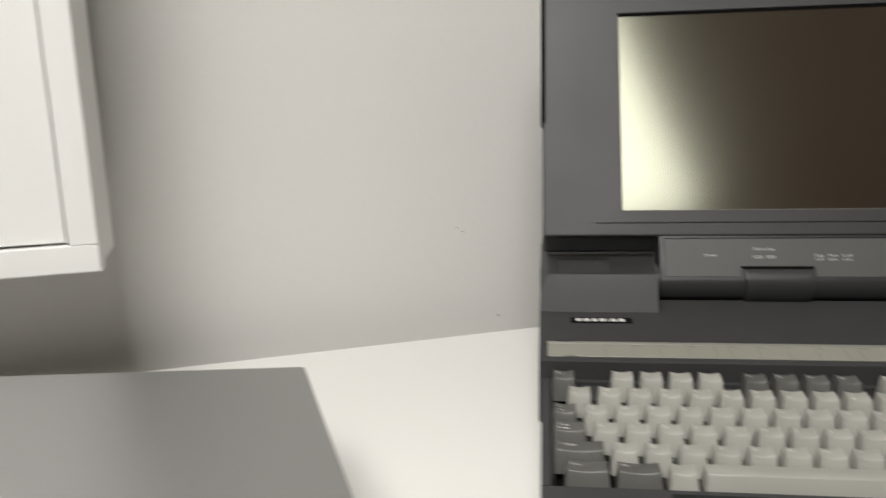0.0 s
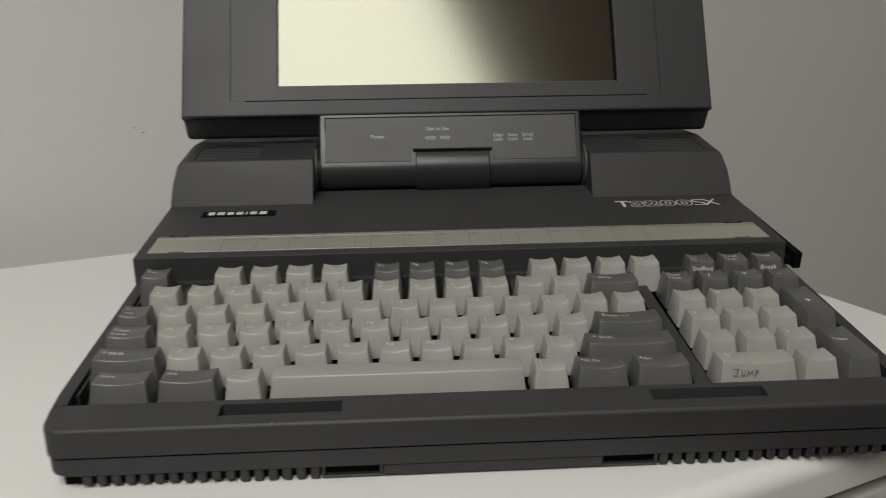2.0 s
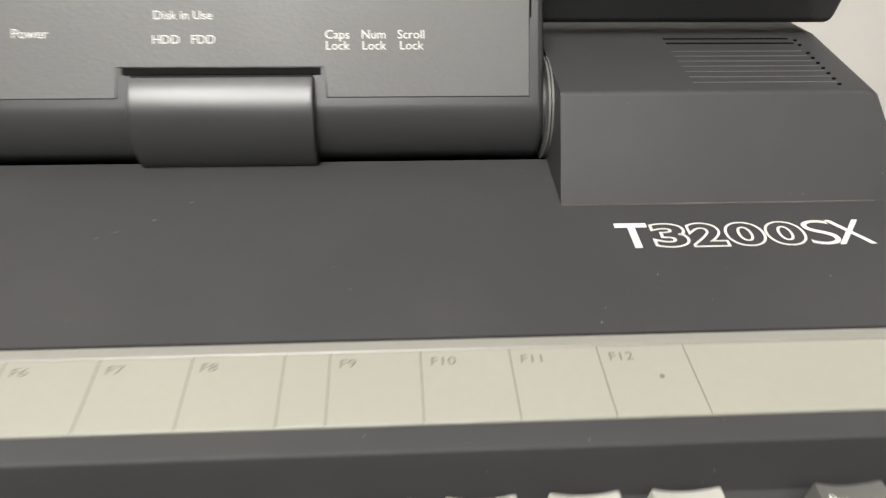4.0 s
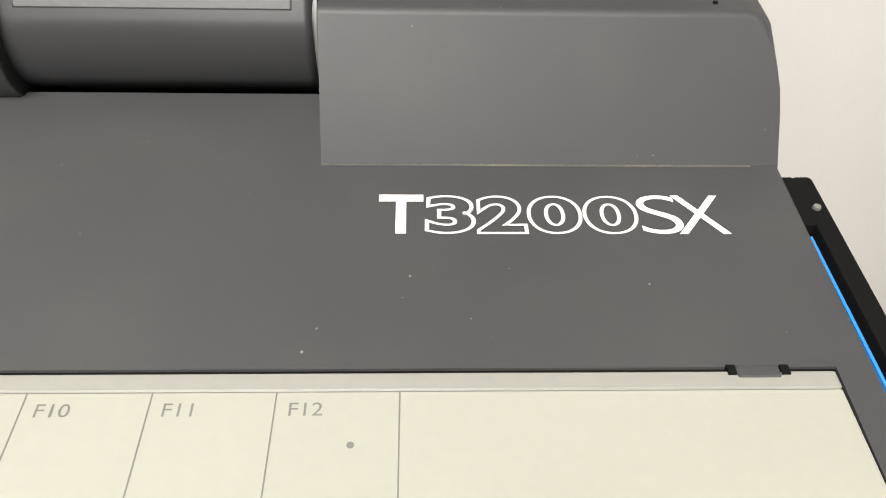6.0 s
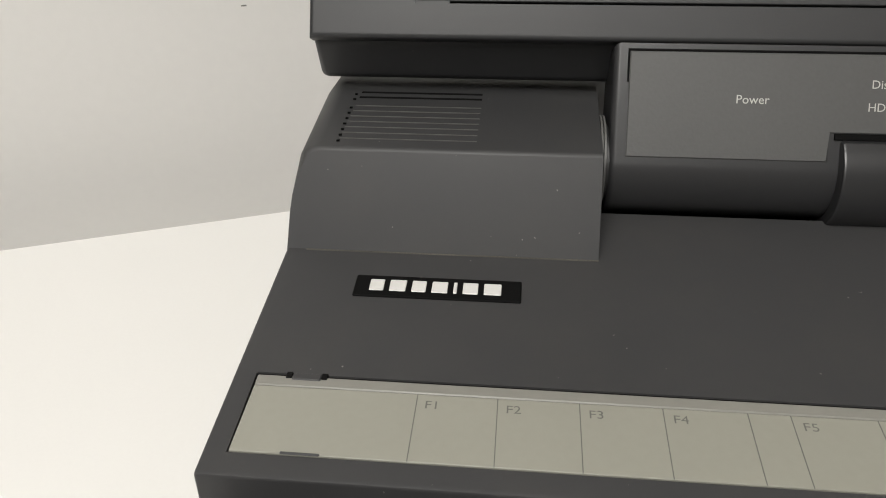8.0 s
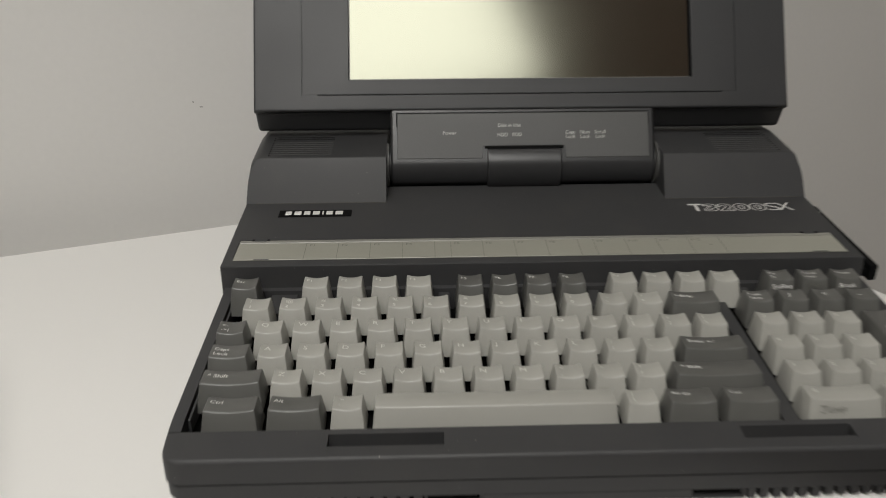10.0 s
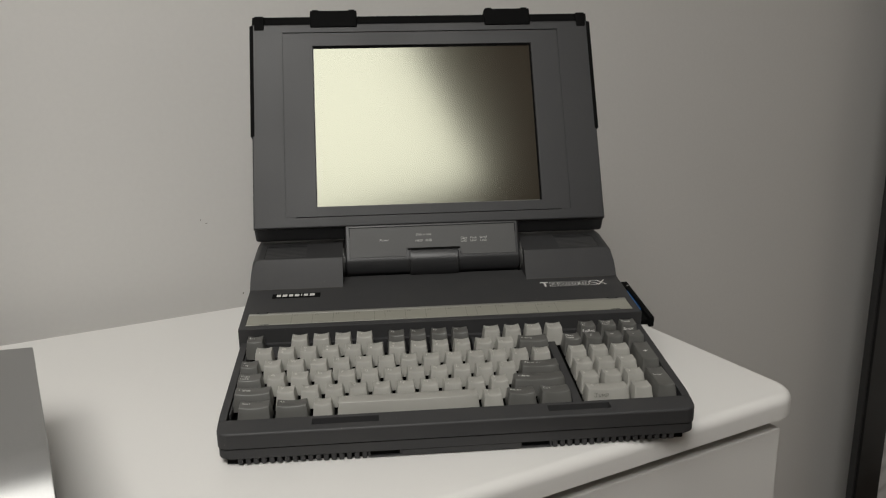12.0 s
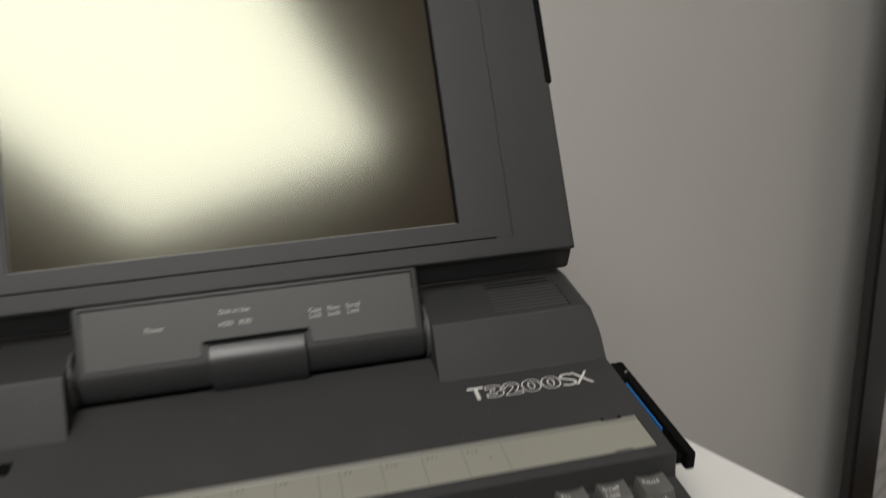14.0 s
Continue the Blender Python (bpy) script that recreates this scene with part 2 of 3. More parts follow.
# ---- the room ----
def room():
    u0, u1, v0, v1 = -2.3, 1.78, -3.2, 0.500
    t = 0.1
    wall = structure("wall_north", box((u0 - t, v1, FLOOR), (u1 + t, v1 + t, CEIL)), WALLM, "plain off-white painted wall behind the dresser", ROOM)
    for u, z, w, h in ((-0.0840, 0.0944, 0.0014, 0.0004), (-0.0907, 0.0993, 0.0005, 0.0007), (-0.0456, -0.0030, 0.0008, 0.0010)):
        part("scuff", box((u - w, v1 - 0.0003, z - h), (u + w, v1 + 0.0002, z + h), 0.0001, 1), CLEAR, wall, "small grey scuff")
    # South and west walls are unseen and darkened to weaken the ambient light.
    structure("wall_south", box((u0 - t, v0 - t, FLOOR), (u1 + t, v0, CEIL)), DIMWALL, "unseen wall, darkened to hold down bounced light", ROOM)
    structure("wall_west", box((u0 - t, v0, FLOOR), (u0, v1, CEIL)), DIMWALL, "unseen wall, darkened to hold down bounced light", ROOM)
    # East wall is unseen too, left off-white to bounce light onto the right side.
    structure("wall_east", box((u1, v0, FLOOR), (u1 + t, v1, CEIL)), WALLM, "plain off-white painted wall", ROOM)
    structure("floor", box((u0 - t, v0 - t, FLOOR - t), (u1 + t, v1 + t, FLOOR)), FLOORM, "brown wooden floor", ROOM)
    structure("ceiling", box((u0 - t, v0 - t, CEIL), (u1 + t, v1 + t, CEIL + t)), CEILM, "white painted ceiling", ROOM)


room()


def ceiling_light():
    ob = thing("ceiling_light", "long flat white ceiling light panel, lit", "ceiling light", ROOM @ pose((LAMP_U0 + LAMP_U1) / 2, (LAMP_V0 + LAMP_V1) / 2, CEIL - 0.02))
    hu, hv = (LAMP_U1 - LAMP_U0) / 2, (LAMP_V1 - LAMP_V0) / 2
    f = bmesh.new()
    w = 0.02
    add_box(f, (-hu - w, -hv - w, -0.012), (hu + w, -hv, 0.02), 0.002)
    add_box(f, (-hu - w, hv, -0.012), (hu + w, hv + w, 0.02), 0.002)
    add_box(f, (-hu - w, -hv, -0.012), (-hu, hv, 0.02), 0.002)
    add_box(f, (hu, -hv, -0.012), (hu + w, hv, 0.02), 0.002)
    part("frame", f, WHITEP, ob, "slim white frame")
    part("diffuser", box((-hu, -hv, -0.008), (hu, hv, 0.0)), GLOW, ob, "glowing white diffuser")


ceiling_light()


def dresser():
    """Local axes: x along the wall, y towards it, top surface at z = 0."""
    ob = thing("dresser", "white lacquered dresser with rounded top edges against the wall", "dresser", ROOM)
    u0, u1, v0, v1, th = -1.15, 0.3195, -0.060, 0.4355, 0.021
    b = bmesh.new()
    r, k = 0.028, 8
    outline = [(u0, v1), (u0, v0)]
    outline += [(u1 - r + r * math.cos(a), v0 + r + r * math.sin(a)) for a in [radians(-90 + 90 * i / k) for i in range(k + 1)]]
    outline += [(u1, v1)]
    lo = [b.verts.new((x, y, -th)) for x, y in outline]
    hi = [b.verts.new((x, y, 0)) for x, y in outline]
    b.faces.new(hi)
    b.faces.new(list(reversed(lo)))
    n = len(outline)
    sides = [b.faces.new((lo[i], lo[(i + 1) % n], hi[(i + 1) % n], hi[i])) for i in range(n)]
    bmesh.ops.recalc_face_normals(b, faces=b.faces)
    rim = [e for e in b.edges if abs(e.verts[0].co.z) < 1e-6 and abs(e.verts[1].co.z) < 1e-6 and not (e.verts[0].co.y > v1 - 1e-6 and e.verts[1].co.y > v1 - 1e-6)]
    bevel(b, rim, 0.009, 5)
    part("top", b, DESK, ob)
    body = bmesh.new()
    add_box(body, (u0 + 0.015, v0 + 0.034, FLOOR + 0.06), (u1 - 0.018, v1, -th), 0.001, 1)
    part("body", body, WHITEP, ob)
    z = -th - 0.0130
    h = 0.245
    for i in range(3):
        for a, c in ((u0 + 0.014, (u0 + u1) / 2 - 0.0015), ((u0 + u1) / 2 + 0.0015, u1 - 0.0205)):
            part("drawer_front", box((a, v0 + 0.006, z - h), (c, v0 + 0.026, z), 0.002, 2), DESK, ob)
        z -= h + 0.004
    for x in (u0 + 0.06, u1 - 0.06):
        for y in (v0 + 0.08, v1 - 0.06):
            part("leg", box((x - 0.02, y - 0.02, FLOOR), (x + 0.02, y + 0.02, FLOOR + 0.06), 0.003), WHITEP, ob)


dresser()


def wall_cabinet():
    """White cabinet on the wall above the dresser's far end."""
    ob = thing("wall_cabinet", "white wall cabinet with a framed inset door, hung on the wall", "wall cabinet", ROOM)
    u0, u1, v, z0, z1 = -0.93, -0.420, 0.335, 0.118, 0.72
    part("body", box((u0 + 0.002, v + 0.02, z0 + 0.002), (u1 - 0.002, 0.426, z1), 0.002), WHITEP, ob)
    part("mounting_rail", box((u0 + 0.05, 0.426, z1 - 0.16), (u1 - 0.10, 0.500, z1 - 0.08), 0.002), WHITEP, ob, "rail that holds the cabinet on the wall")
    w = 0.021
    d = part("door", box((u0 + w + 0.0025, v + 0.006, z0 + w + 0.002), (u1 - w - 0.0025, v + 0.018, z1 - w), 0.001), WHITEP, ob, "white door with a recessed pale panel")
    for name, lo, hi in (("rail", (u0, z0), (u1, z0 + w)), ("rail", (u0, z1 - w), (u1, z1)), ("stile", (u0, z0 + w), (u0 + w, z1 - w)), ("stile", (u1 - w, z0 + w), (u1, z1 - w))):
        part(name, box((lo[0], v, lo[1]), (hi[0], v + 0.019, hi[1]), 0.0012), WHITEP, d)


wall_cabinet()


def framed_stone_panel():
    ob = thing("framed_stone_panel", "pale veined stone panel in a black metal frame by the wall", "wall panel", ROOM)
    u, v = 1.160, 0.410
    part("frame", box((u, v, FLOOR), (u + 0.077, v + 0.022, CEIL - 0.002), 0.002), BLACKM, ob, "black metal frame post")
    part("seal", box((u - 0.006, v + 0.004, FLOOR), (u - 0.0005, v + 0.018, CEIL - 0.002), 0.001), DARK, ob, "dark grey edge strip")
    for i in range(4):
        z = FLOOR + 0.002 + i * 0.575
        part("stone_tile", box((u + 0.0775, v + 0.004, z), (u + 0.60, v + 0.018, z + 0.572), 0.001), MARBLE, ob)


framed_stone_panel()


def silver_computer():
    """Low silver machine on the dresser, seen only by its near corner."""
    u1, v1, zt = -0.2837, 0.179, 0.0790
    u0, v0 = u1 - 0.36, -0.055
    m = ROOM @ pose(u1, v1, 0, 0, 0, 1.8) @ pose(-u1, -v1, 0)
    ob = thing("silver_computer", "flat silver-grey metal computer with a dark base on the dresser", "computer", m)
    prof = [(v1, zt), (v1, zt - 0.008), (v0 + 0.004, zt - 0.030), (v0, zt - 0.022)]
    prof += arc(v0 + 0.055, zt - 0.055, 0.055, 160, 92, 10)
    b = prism(prof, u0, u1, ends=0.003)
    for v in b.verts:
        if v.co.y > v1 - 0.02:
            v.co.y += (u1 - v.co.x) * 0.29
    part("top_shell", b, ALU, ob, "satin silver metal shell")
    part("base", box((u0 + 0.01, v0 + 0.014, 0.003), (u1 - 0.018, v1 - 0.03, zt - 0.016), 0.003), DARK, ob, "dark plastic base")
    part("rail", box((u1 - 0.017, v0 + 0.014, 0.003), (u1 - 0.006, v1 - 0.040, zt - 0.0245), 0.002), DARK, ob, "dark side rail")
    for x in (u0 + 0.04, u1 - 0.04):
        for y in (v0 + 0.05, v1 - 0.06):
            part("foot", box((x - 0.008, y - 0.008, 0), (x + 0.008, y + 0.008, 0.004), 0.001), RUBBER_AND_SHADE, ob)


silver_computer()

# ---- the old portable computer: x across, y to the back, z up from the dresser's top ----
LAP = thing("portable_computer", "old charcoal portable computer with open lid on the white dresser", "computer")
XL, XR = -0.1832, 0.1858          # sides of the case
XM = (XL + XR) / 2
HX = (XR - XL) / 2


def rounded_slab(hx, y0, y1, z0, z1, rc, re, k=6):
    """A slab with rounded front and back corners (rc) and rounded rims (re)."""
    b = bmesh.new()
    pts = []
    for cx, cy, a0 in ((-hx + rc, y0 + rc, 180), (hx - rc, y0 + rc, 270), (hx - rc, y1 - rc, 0), (-hx + rc, y1 - rc, 90)):
        pts += [(cx + rc * math.cos(radians(a0 + 90 * i / k)), cy + rc * math.sin(radians(a0 + 90 * i / k))) for i in range(k + 1)]
    lo = [b.verts.new((x, y, z0)) for x, y in pts]
    hi = [b.verts.new((x, y, z1)) for x, y in pts]
    top, bot = b.faces.new(hi), b.faces.new(list(reversed(lo)))
    n = len(pts)
    for i in range(n):
        b.faces.new((lo[i], lo[(i + 1) % n], hi[(i + 1) % n], hi[i]))
    if re:
        bevel(b, list(bot.edges) + list(top.edges), re, 2)
    return b


Y0 = -0.0080


def lower_case():
    b = rounded_slab(HX - 0.0006, Y0 + 0.0006, 0.372, 0.0062, 0.0138, 0.009, 0.0009)
    add = rounded_slab(HX - 0.008, Y0 + 0.008, 0.36, 0.0006, 0.0066, 0.006, 0)
    merge(b, add)
    b.transform(Matrix.Translation((XM, 0, 0)))
    ob = part("lower_case", b, CASE, LAP)
    seam = rounded_slab(HX - 0.0022, Y0 + 0.0022, 0.370, 0.0130, 0.0152, 0.008, 0)
    seam.transform(Matrix.Translation((XM, 0, 0)))
    part("seam", seam, RUBBER_AND_SHADE, ob, "black seam round the case")
    # Backing coloured black so the space behind the ribs looks shaded.
    part("recess", box((-HX + 0.008, Y0 + 0.0050, 0.0003), (HX - 0.008, Y0 + 0.0078, 0.0061)), RUBBER_AND_SHADE, ob, "black backing painted as the shade behind the vents")
    rib = {}
    for s in (-1, 1):
        for i in range(17):
            x = s * (0.0735 + i * 0.0058)
            deep = 0.0004 if i < 6 else 0.0014
            if deep not in rib:
                rib[deep] = link_mesh("vent_rib", box((-0.0019, Y0 + 0.0010, deep), (0.0019, Y0 + 0.0072, 0.0064), 0.0006, 1), CASE)
            r = new("vent_rib", rib[deep])
            r.parent = ob
            r.location.x = x
    part("front_plate", box((-0.0455, Y0 + 0.0010, 0.0006), (0.0475, Y0 + 0.0075, 0.0064), 0.0008, 1), CASE, ob, "smooth front plate with scuffs")
    for s in (-1, 1):
        rim = bmesh.new()
        for lo, hi in (((-0.0128, 0.0008), (0.0128, 0.0015)), ((-0.0128, 0.0015), (-0.0113, 0.0064)), ((0.0113, 0.0015), (0.0128, 0.0064))):
            add_box(rim, (s * 0.058 + lo[0], Y0 + 0.0012, lo[1]), (s * 0.058 + hi[0], Y0 + 0.0075, hi[1]), 0.0003, 1)
        part("latch_rim", rim, CASE, ob)
        part("latch_recess", box((s * 0.058 - 0.0112, Y0 + 0.0035, 0.0014), (s * 0.058 + 0.0112, Y0 + 0.0075, 0.0058), 0.0008, 1), RUBBER_AND_SHADE, ob, "dark rectangular latch recess")
    for s in (-1, 1):
        for y in (0.03, 0.33):
            part("foot", box((s * 0.160 - 0.009, y - 0.009, 0), (s * 0.160 + 0.009, y + 0.009, 0.0024), 0.0008), RUBBER_AND_SHADE, ob, "black rubber foot")


lower_case()

# keyboard frame: the front lip, the two side rims and the bar beside the number pad
DECK1 = (0.1285, 0.0468)
SLOPE = math.atan2(DECK1[1] - 0.0310, DECK1[0] - 0.0125)


def deck_z(y):
    return 0.0310 + (y - 0.0125) * math.tan(SLOPE)


def upper_case():
    b = bmesh.new()
    z0 = 0.0148
    lip = [(Y0, z0), (Y0, 0.0250)] + arc(Y0 + 0.0022, 0.0250, 0.0022, 180, 104, 6) + [(0.0065, 0.0292), (0.0093, 0.0298), (0.0098, 0.0294), (0.0098, z0)]
    slots = ((-0.1125, -0.0618), (0.0695, 0.1190))
    k = lip.index((0.0065, 0.0292))
    ya, za = -0.0006, 0.0292 - (0.0065 + 0.0006) * 0.20
    cut = lip[:k] + [(ya, za), (ya + 0.0002, za - 0.0060), (0.0063, 0.0222), (0.0065, 0.0292)] + lip[k + 1:]
    merge(b, prism(cut, *slots[0]))
    merge(b, prism(cut, *slots[1]))
    merge(b, prism(lip, slots[0][1], slots[1][0]))
    rc = 0.0090

    def corner(x_flat, side):
        """The lip from x_flat out to one side, its front corner rounded in plan."""
        rows = [(x_flat, lip)]
        for n in range(9):
            a = radians(90 * n / 8)
            off = rc - rc * math.cos(a)
            rows.append((side + (rc * math.sin(a) - rc) * (1 if side > 0 else -1), [(y + off * max(0, 1 - (y - Y0) / (rc * 1.6)), z - 0.0004 * (n / 8) ** 2 * (z > 0.02)) for y, z in lip]))
        c = bmesh.new()
        rings = [[c.verts.new((x, y, z)) for y, z in prof] for x, prof in rows]
        for p, q in zip(rings, rings[1:]):
            for n in range(len(lip)):
                e = (n + 1) % len(lip)
                c.faces.new((p[n], q[n], q[e], p[e]))
        c.faces.new(rings[0])
        c.faces.new(list(reversed(rings[-1])))
        return c
    merge(b, corner(slots[0][0], XL))
    merge(b, corner(slots[1][1], XR))
    for s in (-1, 1):
        a, d = sorted((s * 0.1785 + 0.001, XR if s > 0 else XL))
        merge(b, prism([(0.0098, z0), (0.0098, 0.0298), (0.0165, deck_z(0.0165)), (0.1285, deck_z(0.1285)), (0.1285, z0)], a, d))
    merge(b, prism([(0.0098, z0), (0.0098, 0.0288), (0.0165, deck_z(0.0165) - 0.001), (0.1285, deck_z(0.1285) - 0.001), (0.1285, z0)], 0.0915, 0.0985))
    ob = part("keyboard_frame", b, CASE, LAP)
    # Floor of the well; its black colour deepens the shade between keys.
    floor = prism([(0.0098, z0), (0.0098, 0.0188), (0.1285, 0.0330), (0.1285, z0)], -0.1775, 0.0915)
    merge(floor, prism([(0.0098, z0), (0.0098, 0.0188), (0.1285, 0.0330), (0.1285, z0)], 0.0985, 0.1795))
    part("key_well", floor, RUBBER_AND_SHADE, ob, "key well blackened for the shade between the keys")
    for x0, x1 in ((-0.1125, -0.0618), (0.0695, 0.1190)):
        m = prism([(-0.0003, 0.0216), (-0.0003, 0.0226), (0.0061, 0.0232), (0.0061, 0.0216)], x0 + 0.0001, x1 - 0.0001)
        part("lip_slot", m, RUBBER_AND_SHADE, ob, "dark inset pad in the front lip")
    # ledge behind the keys and blocks between the groups of function keys
    ledge = prism([(0.1252, 0.030), (0.1252, deck_z(0.1252) - 0.0008), (0.1284, deck_z(0.1284) - 0.0006), (0.1284, 0.030)], -0.1765, 0.1785, ends=0.0004)
    part("back_ledge", ledge, CASE, ob)
    for x0, x1 in ((-0.1565, -0.1415), (-0.0613, -0.0547), (0.0244, 0.0310), (0.1093, 0.1178)):
        m = prism([(0.1065, 0.028), (0.1065, deck_z(0.1065) - 0.0028), (0.1250, deck_z(0.1250) - 0.0028), (0.1250, 0.028)], x0, x1, r=0.0005, seg=1)
        part("bezel_block", m, CASE, ob)
    # narrow grooved line round the keys
    for x0, x1 in ((-0.1766, -0.1756), (0.1776, 0.1786)):
        m = prism([(0.018, 0.024), (0.018, deck_z(0.018) - 0.0015), (0.127, deck_z(0.127) - 0.0015), (0.127, 0.024)], x0, x1)
        part("rim_bead", m, CASE, ob)


upper_case()

# deck behind the keys, rising to the hinge
DTAN = (0.0716 - 0.0607) / (0.2080 - 0.1347)


def top_z(y):
    return 0.0607 + (y - 0.1347) * DTAN


DECK_ROT = Matrix.Rotation(math.atan(DTAN), 4, "X")


def on_deck(x, y, lift=0.0):
    """A frame lying on the sloping deck: its x across, its y up the slope."""
    return Matrix.Translation((x, y, top_z(y) + lift)) @ DECK_ROT


def rear_housing():
    z0 = 0.0138
    front = [(0.1287, z0), (0.1283, 0.0590), (0.1286, 0.0596), (0.1294, top_z(0.1294))]
    recess = [(0.1346, top_z(0.1346)), (0.1347, 0.0600), (0.1586, 0.0630), (0.1587, top_z(0.1587))]
    rear = [(0.2318, top_z(0.2318)), (0.2322, top_z(0.2322) - 0.0008), (0.2322, 0.0600), (0.262, 0.0600), (0.262, 0.0930), (0.372, 0.0930), (0.372, z0)]
    b = prism(front + recess + rear, -0.1797, 0.1797)
    for xa, xo in ((-0.1797, -0.1853), (0.1797, 0.1862)):
        e = prism(front + rear, min(xa, xo), max(xa, xo))
        bevel(e, [k for k in e.edges if all(abs(v.co.x - xo) < 1e-6 for v in k.verts)], 0.0014, 3)
        merge(b, e)
    ob = part("rear_housing", b, CASE, LAP)
    for s in (-1, 1):
        xi, xo = (0.0919 if s > 0 else -0.0934), (0.1862 if s > 0 else -0.1853)
        # shoulder beside the hinge
        prof = [(0.2080, top_z(0.2080) - 0.0008), (0.2207, 0.0980), (0.2222, 0.0993), (0.262, 0.1055), (0.371, 0.1055), (0.371, 0.0700)]
        c = prism(prof, min(xi, xo), max(xi, xo))
        outer = [e for e in c.edges if all(abs(v.co.x - xo) < 1e-6 for v in e.verts) and max(v.co.z for v in e.verts) > 0.09 and min(v.co.z for v in e.verts) > 0.09 and max(v.co.y for v in e.verts) < 0.372]
        for v in c.verts:
            if abs(v.co.x - xo) < 1e-6 and v.co.z > 0.09:
                v.co.x -= s * 0.0018
        upright = [e for e in c.edges if all(abs(v.co.x - xo) < 0.002 for v in e.verts) and min(v.co.z for v in e.verts) < 0.08 and max(v.co.y for v in e.verts) < 0.23]
        bevel(c, outer, 0.0075, 6)
        upright = [e for e in upright if e.is_valid]
        bevel(c, upright, 0.0016, 3)
        sh = part("hinge_shoulder", c, CASE, ob)
        t = math.atan2(0.1055 - 0.0993, 0.262 - 0.2222)
        for i in range(9):
            y = 0.2262 + i * 0.0034 + (0.0024 if i > 6 else 0)
            z = 0.0993 + (y - 0.2222) * math.tan(t)
            a, d = sorted((s * 0.1300, s * (0.1712 - 0.0002 * i)))
            if i < 7:
                part("vent_fin", box((a, y - 0.00020, z - 0.001), (d, y + 0.00020, z + 0.00015)), WORN, sh, smooth=0)
            else:
                part("vent_slot", box((a, y - 0.0006, z - 0.001), (d, y + 0.0006, z + 0.0001)), RUBBER_AND_SHADE, sh, smooth=0)
            a, d = sorted((s * 0.1707, s * 0.1716))
            part("vent_hole", box((a, y - 0.0021, z - 0.001), (d, y - 0.0015, z + 0.00018)), RUBBER_AND_SHADE, sh, smooth=0)
        a, d = sorted((xi, xo - s * 0.006))
        part("dust_line", add_box(bmesh.new(), (a, 0.0, -0.0004), (d, 0.0005, 0.0001), 0, 1, on_deck(0, 0.2077)), DUST, ob, "thin line of grey-brown dust in the joint", smooth=0)
        a, d = sorted((s * 0.0885, s * 0.0932))
        hub = prism(arc(0.2420, 0.0880, 0.0118, 0, 360, 28)[:-1], a, d)
        part("hinge_hub", hub, DARK, ob, "dark hinge hub")
        for k in range(2):
            x = xi - s * (0.0004 + k * 0.0009)
            part("hinge_washer", prism(arc(0.2408, 0.0880, 0.0150, 0, 360, 32)[:-1], x - 0.0003, x + 0.0003), WORN, ob, "worn grey hinge washer")


rear_housing()


def label_strip():
    y0, y1 = 0.1347, 0.1581
    x0, x1 = -0.1792, 0.1792
    L = y1 - y0
    m = Matrix.Translation((0, y0, 0.0608)) @ Matrix.Rotation(math.atan(0.125), 4, "X")
    b = bmesh.new()
    add_box(b, (x0, 0, -0.001), (x1, L - 0.0034, 0.0004), 0.0002, 1, m)
    ob = part("function_key_strip", b, CREAM, LAP, "cream paper function-key label strip")
    c = bmesh.new()
    add_box(c, (x0, L - 0.0034, -0.001), (x1, L, 0.0007), 0.0003, 1, m)
    part("strip_edge", c, CLEAR, ob, "clear plastic edge of the strip cover")
    for x in (-0.1668, 0.1664):
        t = bmesh.new()
        add_box(t, (x - 0.0036, L - 0.0014, 0.0), (x + 0.0036, L + 0.0009, 0.0010), 0.0003, 1, m)
        part("strip_tab", t, CASE, ob, "small tab that holds the cover")
        for k in (-1, 1):
            part("tab_notch", add_box(bmesh.new(), (x + k * 0.0044 - 0.0007, L - 0.0009, 0.0), (x + k * 0.0044 + 0.0007, L + 0.0009, 0.00105), 0, 1, m), RUBBER_AND_SHADE, ob, smooth=0)
    # Dark slivers modelled in place of small tab shadows on the strip.
    for x in (-0.163, 0.163):
        part("lower_tab_shadow", add_box(bmesh.new(), (x - 0.0046, -0.0001, 0.0), (x + 0.0046, 0.0007, 0.0006), 0.0003, 1, m), CASE, ob, "dark sliver for a small tab's shadow at the strip's lower edge")
    g = bmesh.new()
    add_box(g, (x0 - 0.0003, L, -0.001), (x1 + 0.0003, L + 0.0006, 0.00012), 0, 1, m)
    part("strip_gap", g, RUBBER_AND_SHADE, ob)
    p = 0.01905
    f = 1
    for block in range(3):
        xl = -0.139 + block * 4.5 * p
        for i in range(5):
            x = xl + i * p
            part("cell_line", add_box(bmesh.new(), (x - 0.00012, 0.0001, 0.0), (x + 0.00012, L - 0.0036, 0.00046), 0, 1, m), INK, ob, smooth=0)
            if i < 4:
                part("cell_word", lettering("F%d" % f, 0.0034, m @ Matrix.Translation((x + 0.0019, L - 0.0078, 0.00048)), 1.12), INK, ob, smooth=0)
                f += 1
    s = bmesh.new()
    bmesh.ops.create_circle(s, cap_ends=True, radius=0.0006, segments=10)
    s.transform(m @ Matrix.Translation((0.1015, 0.0105, 0.00050)))
    part("ink_spot", s, INK, ob, "small dark spot")


label_strip()


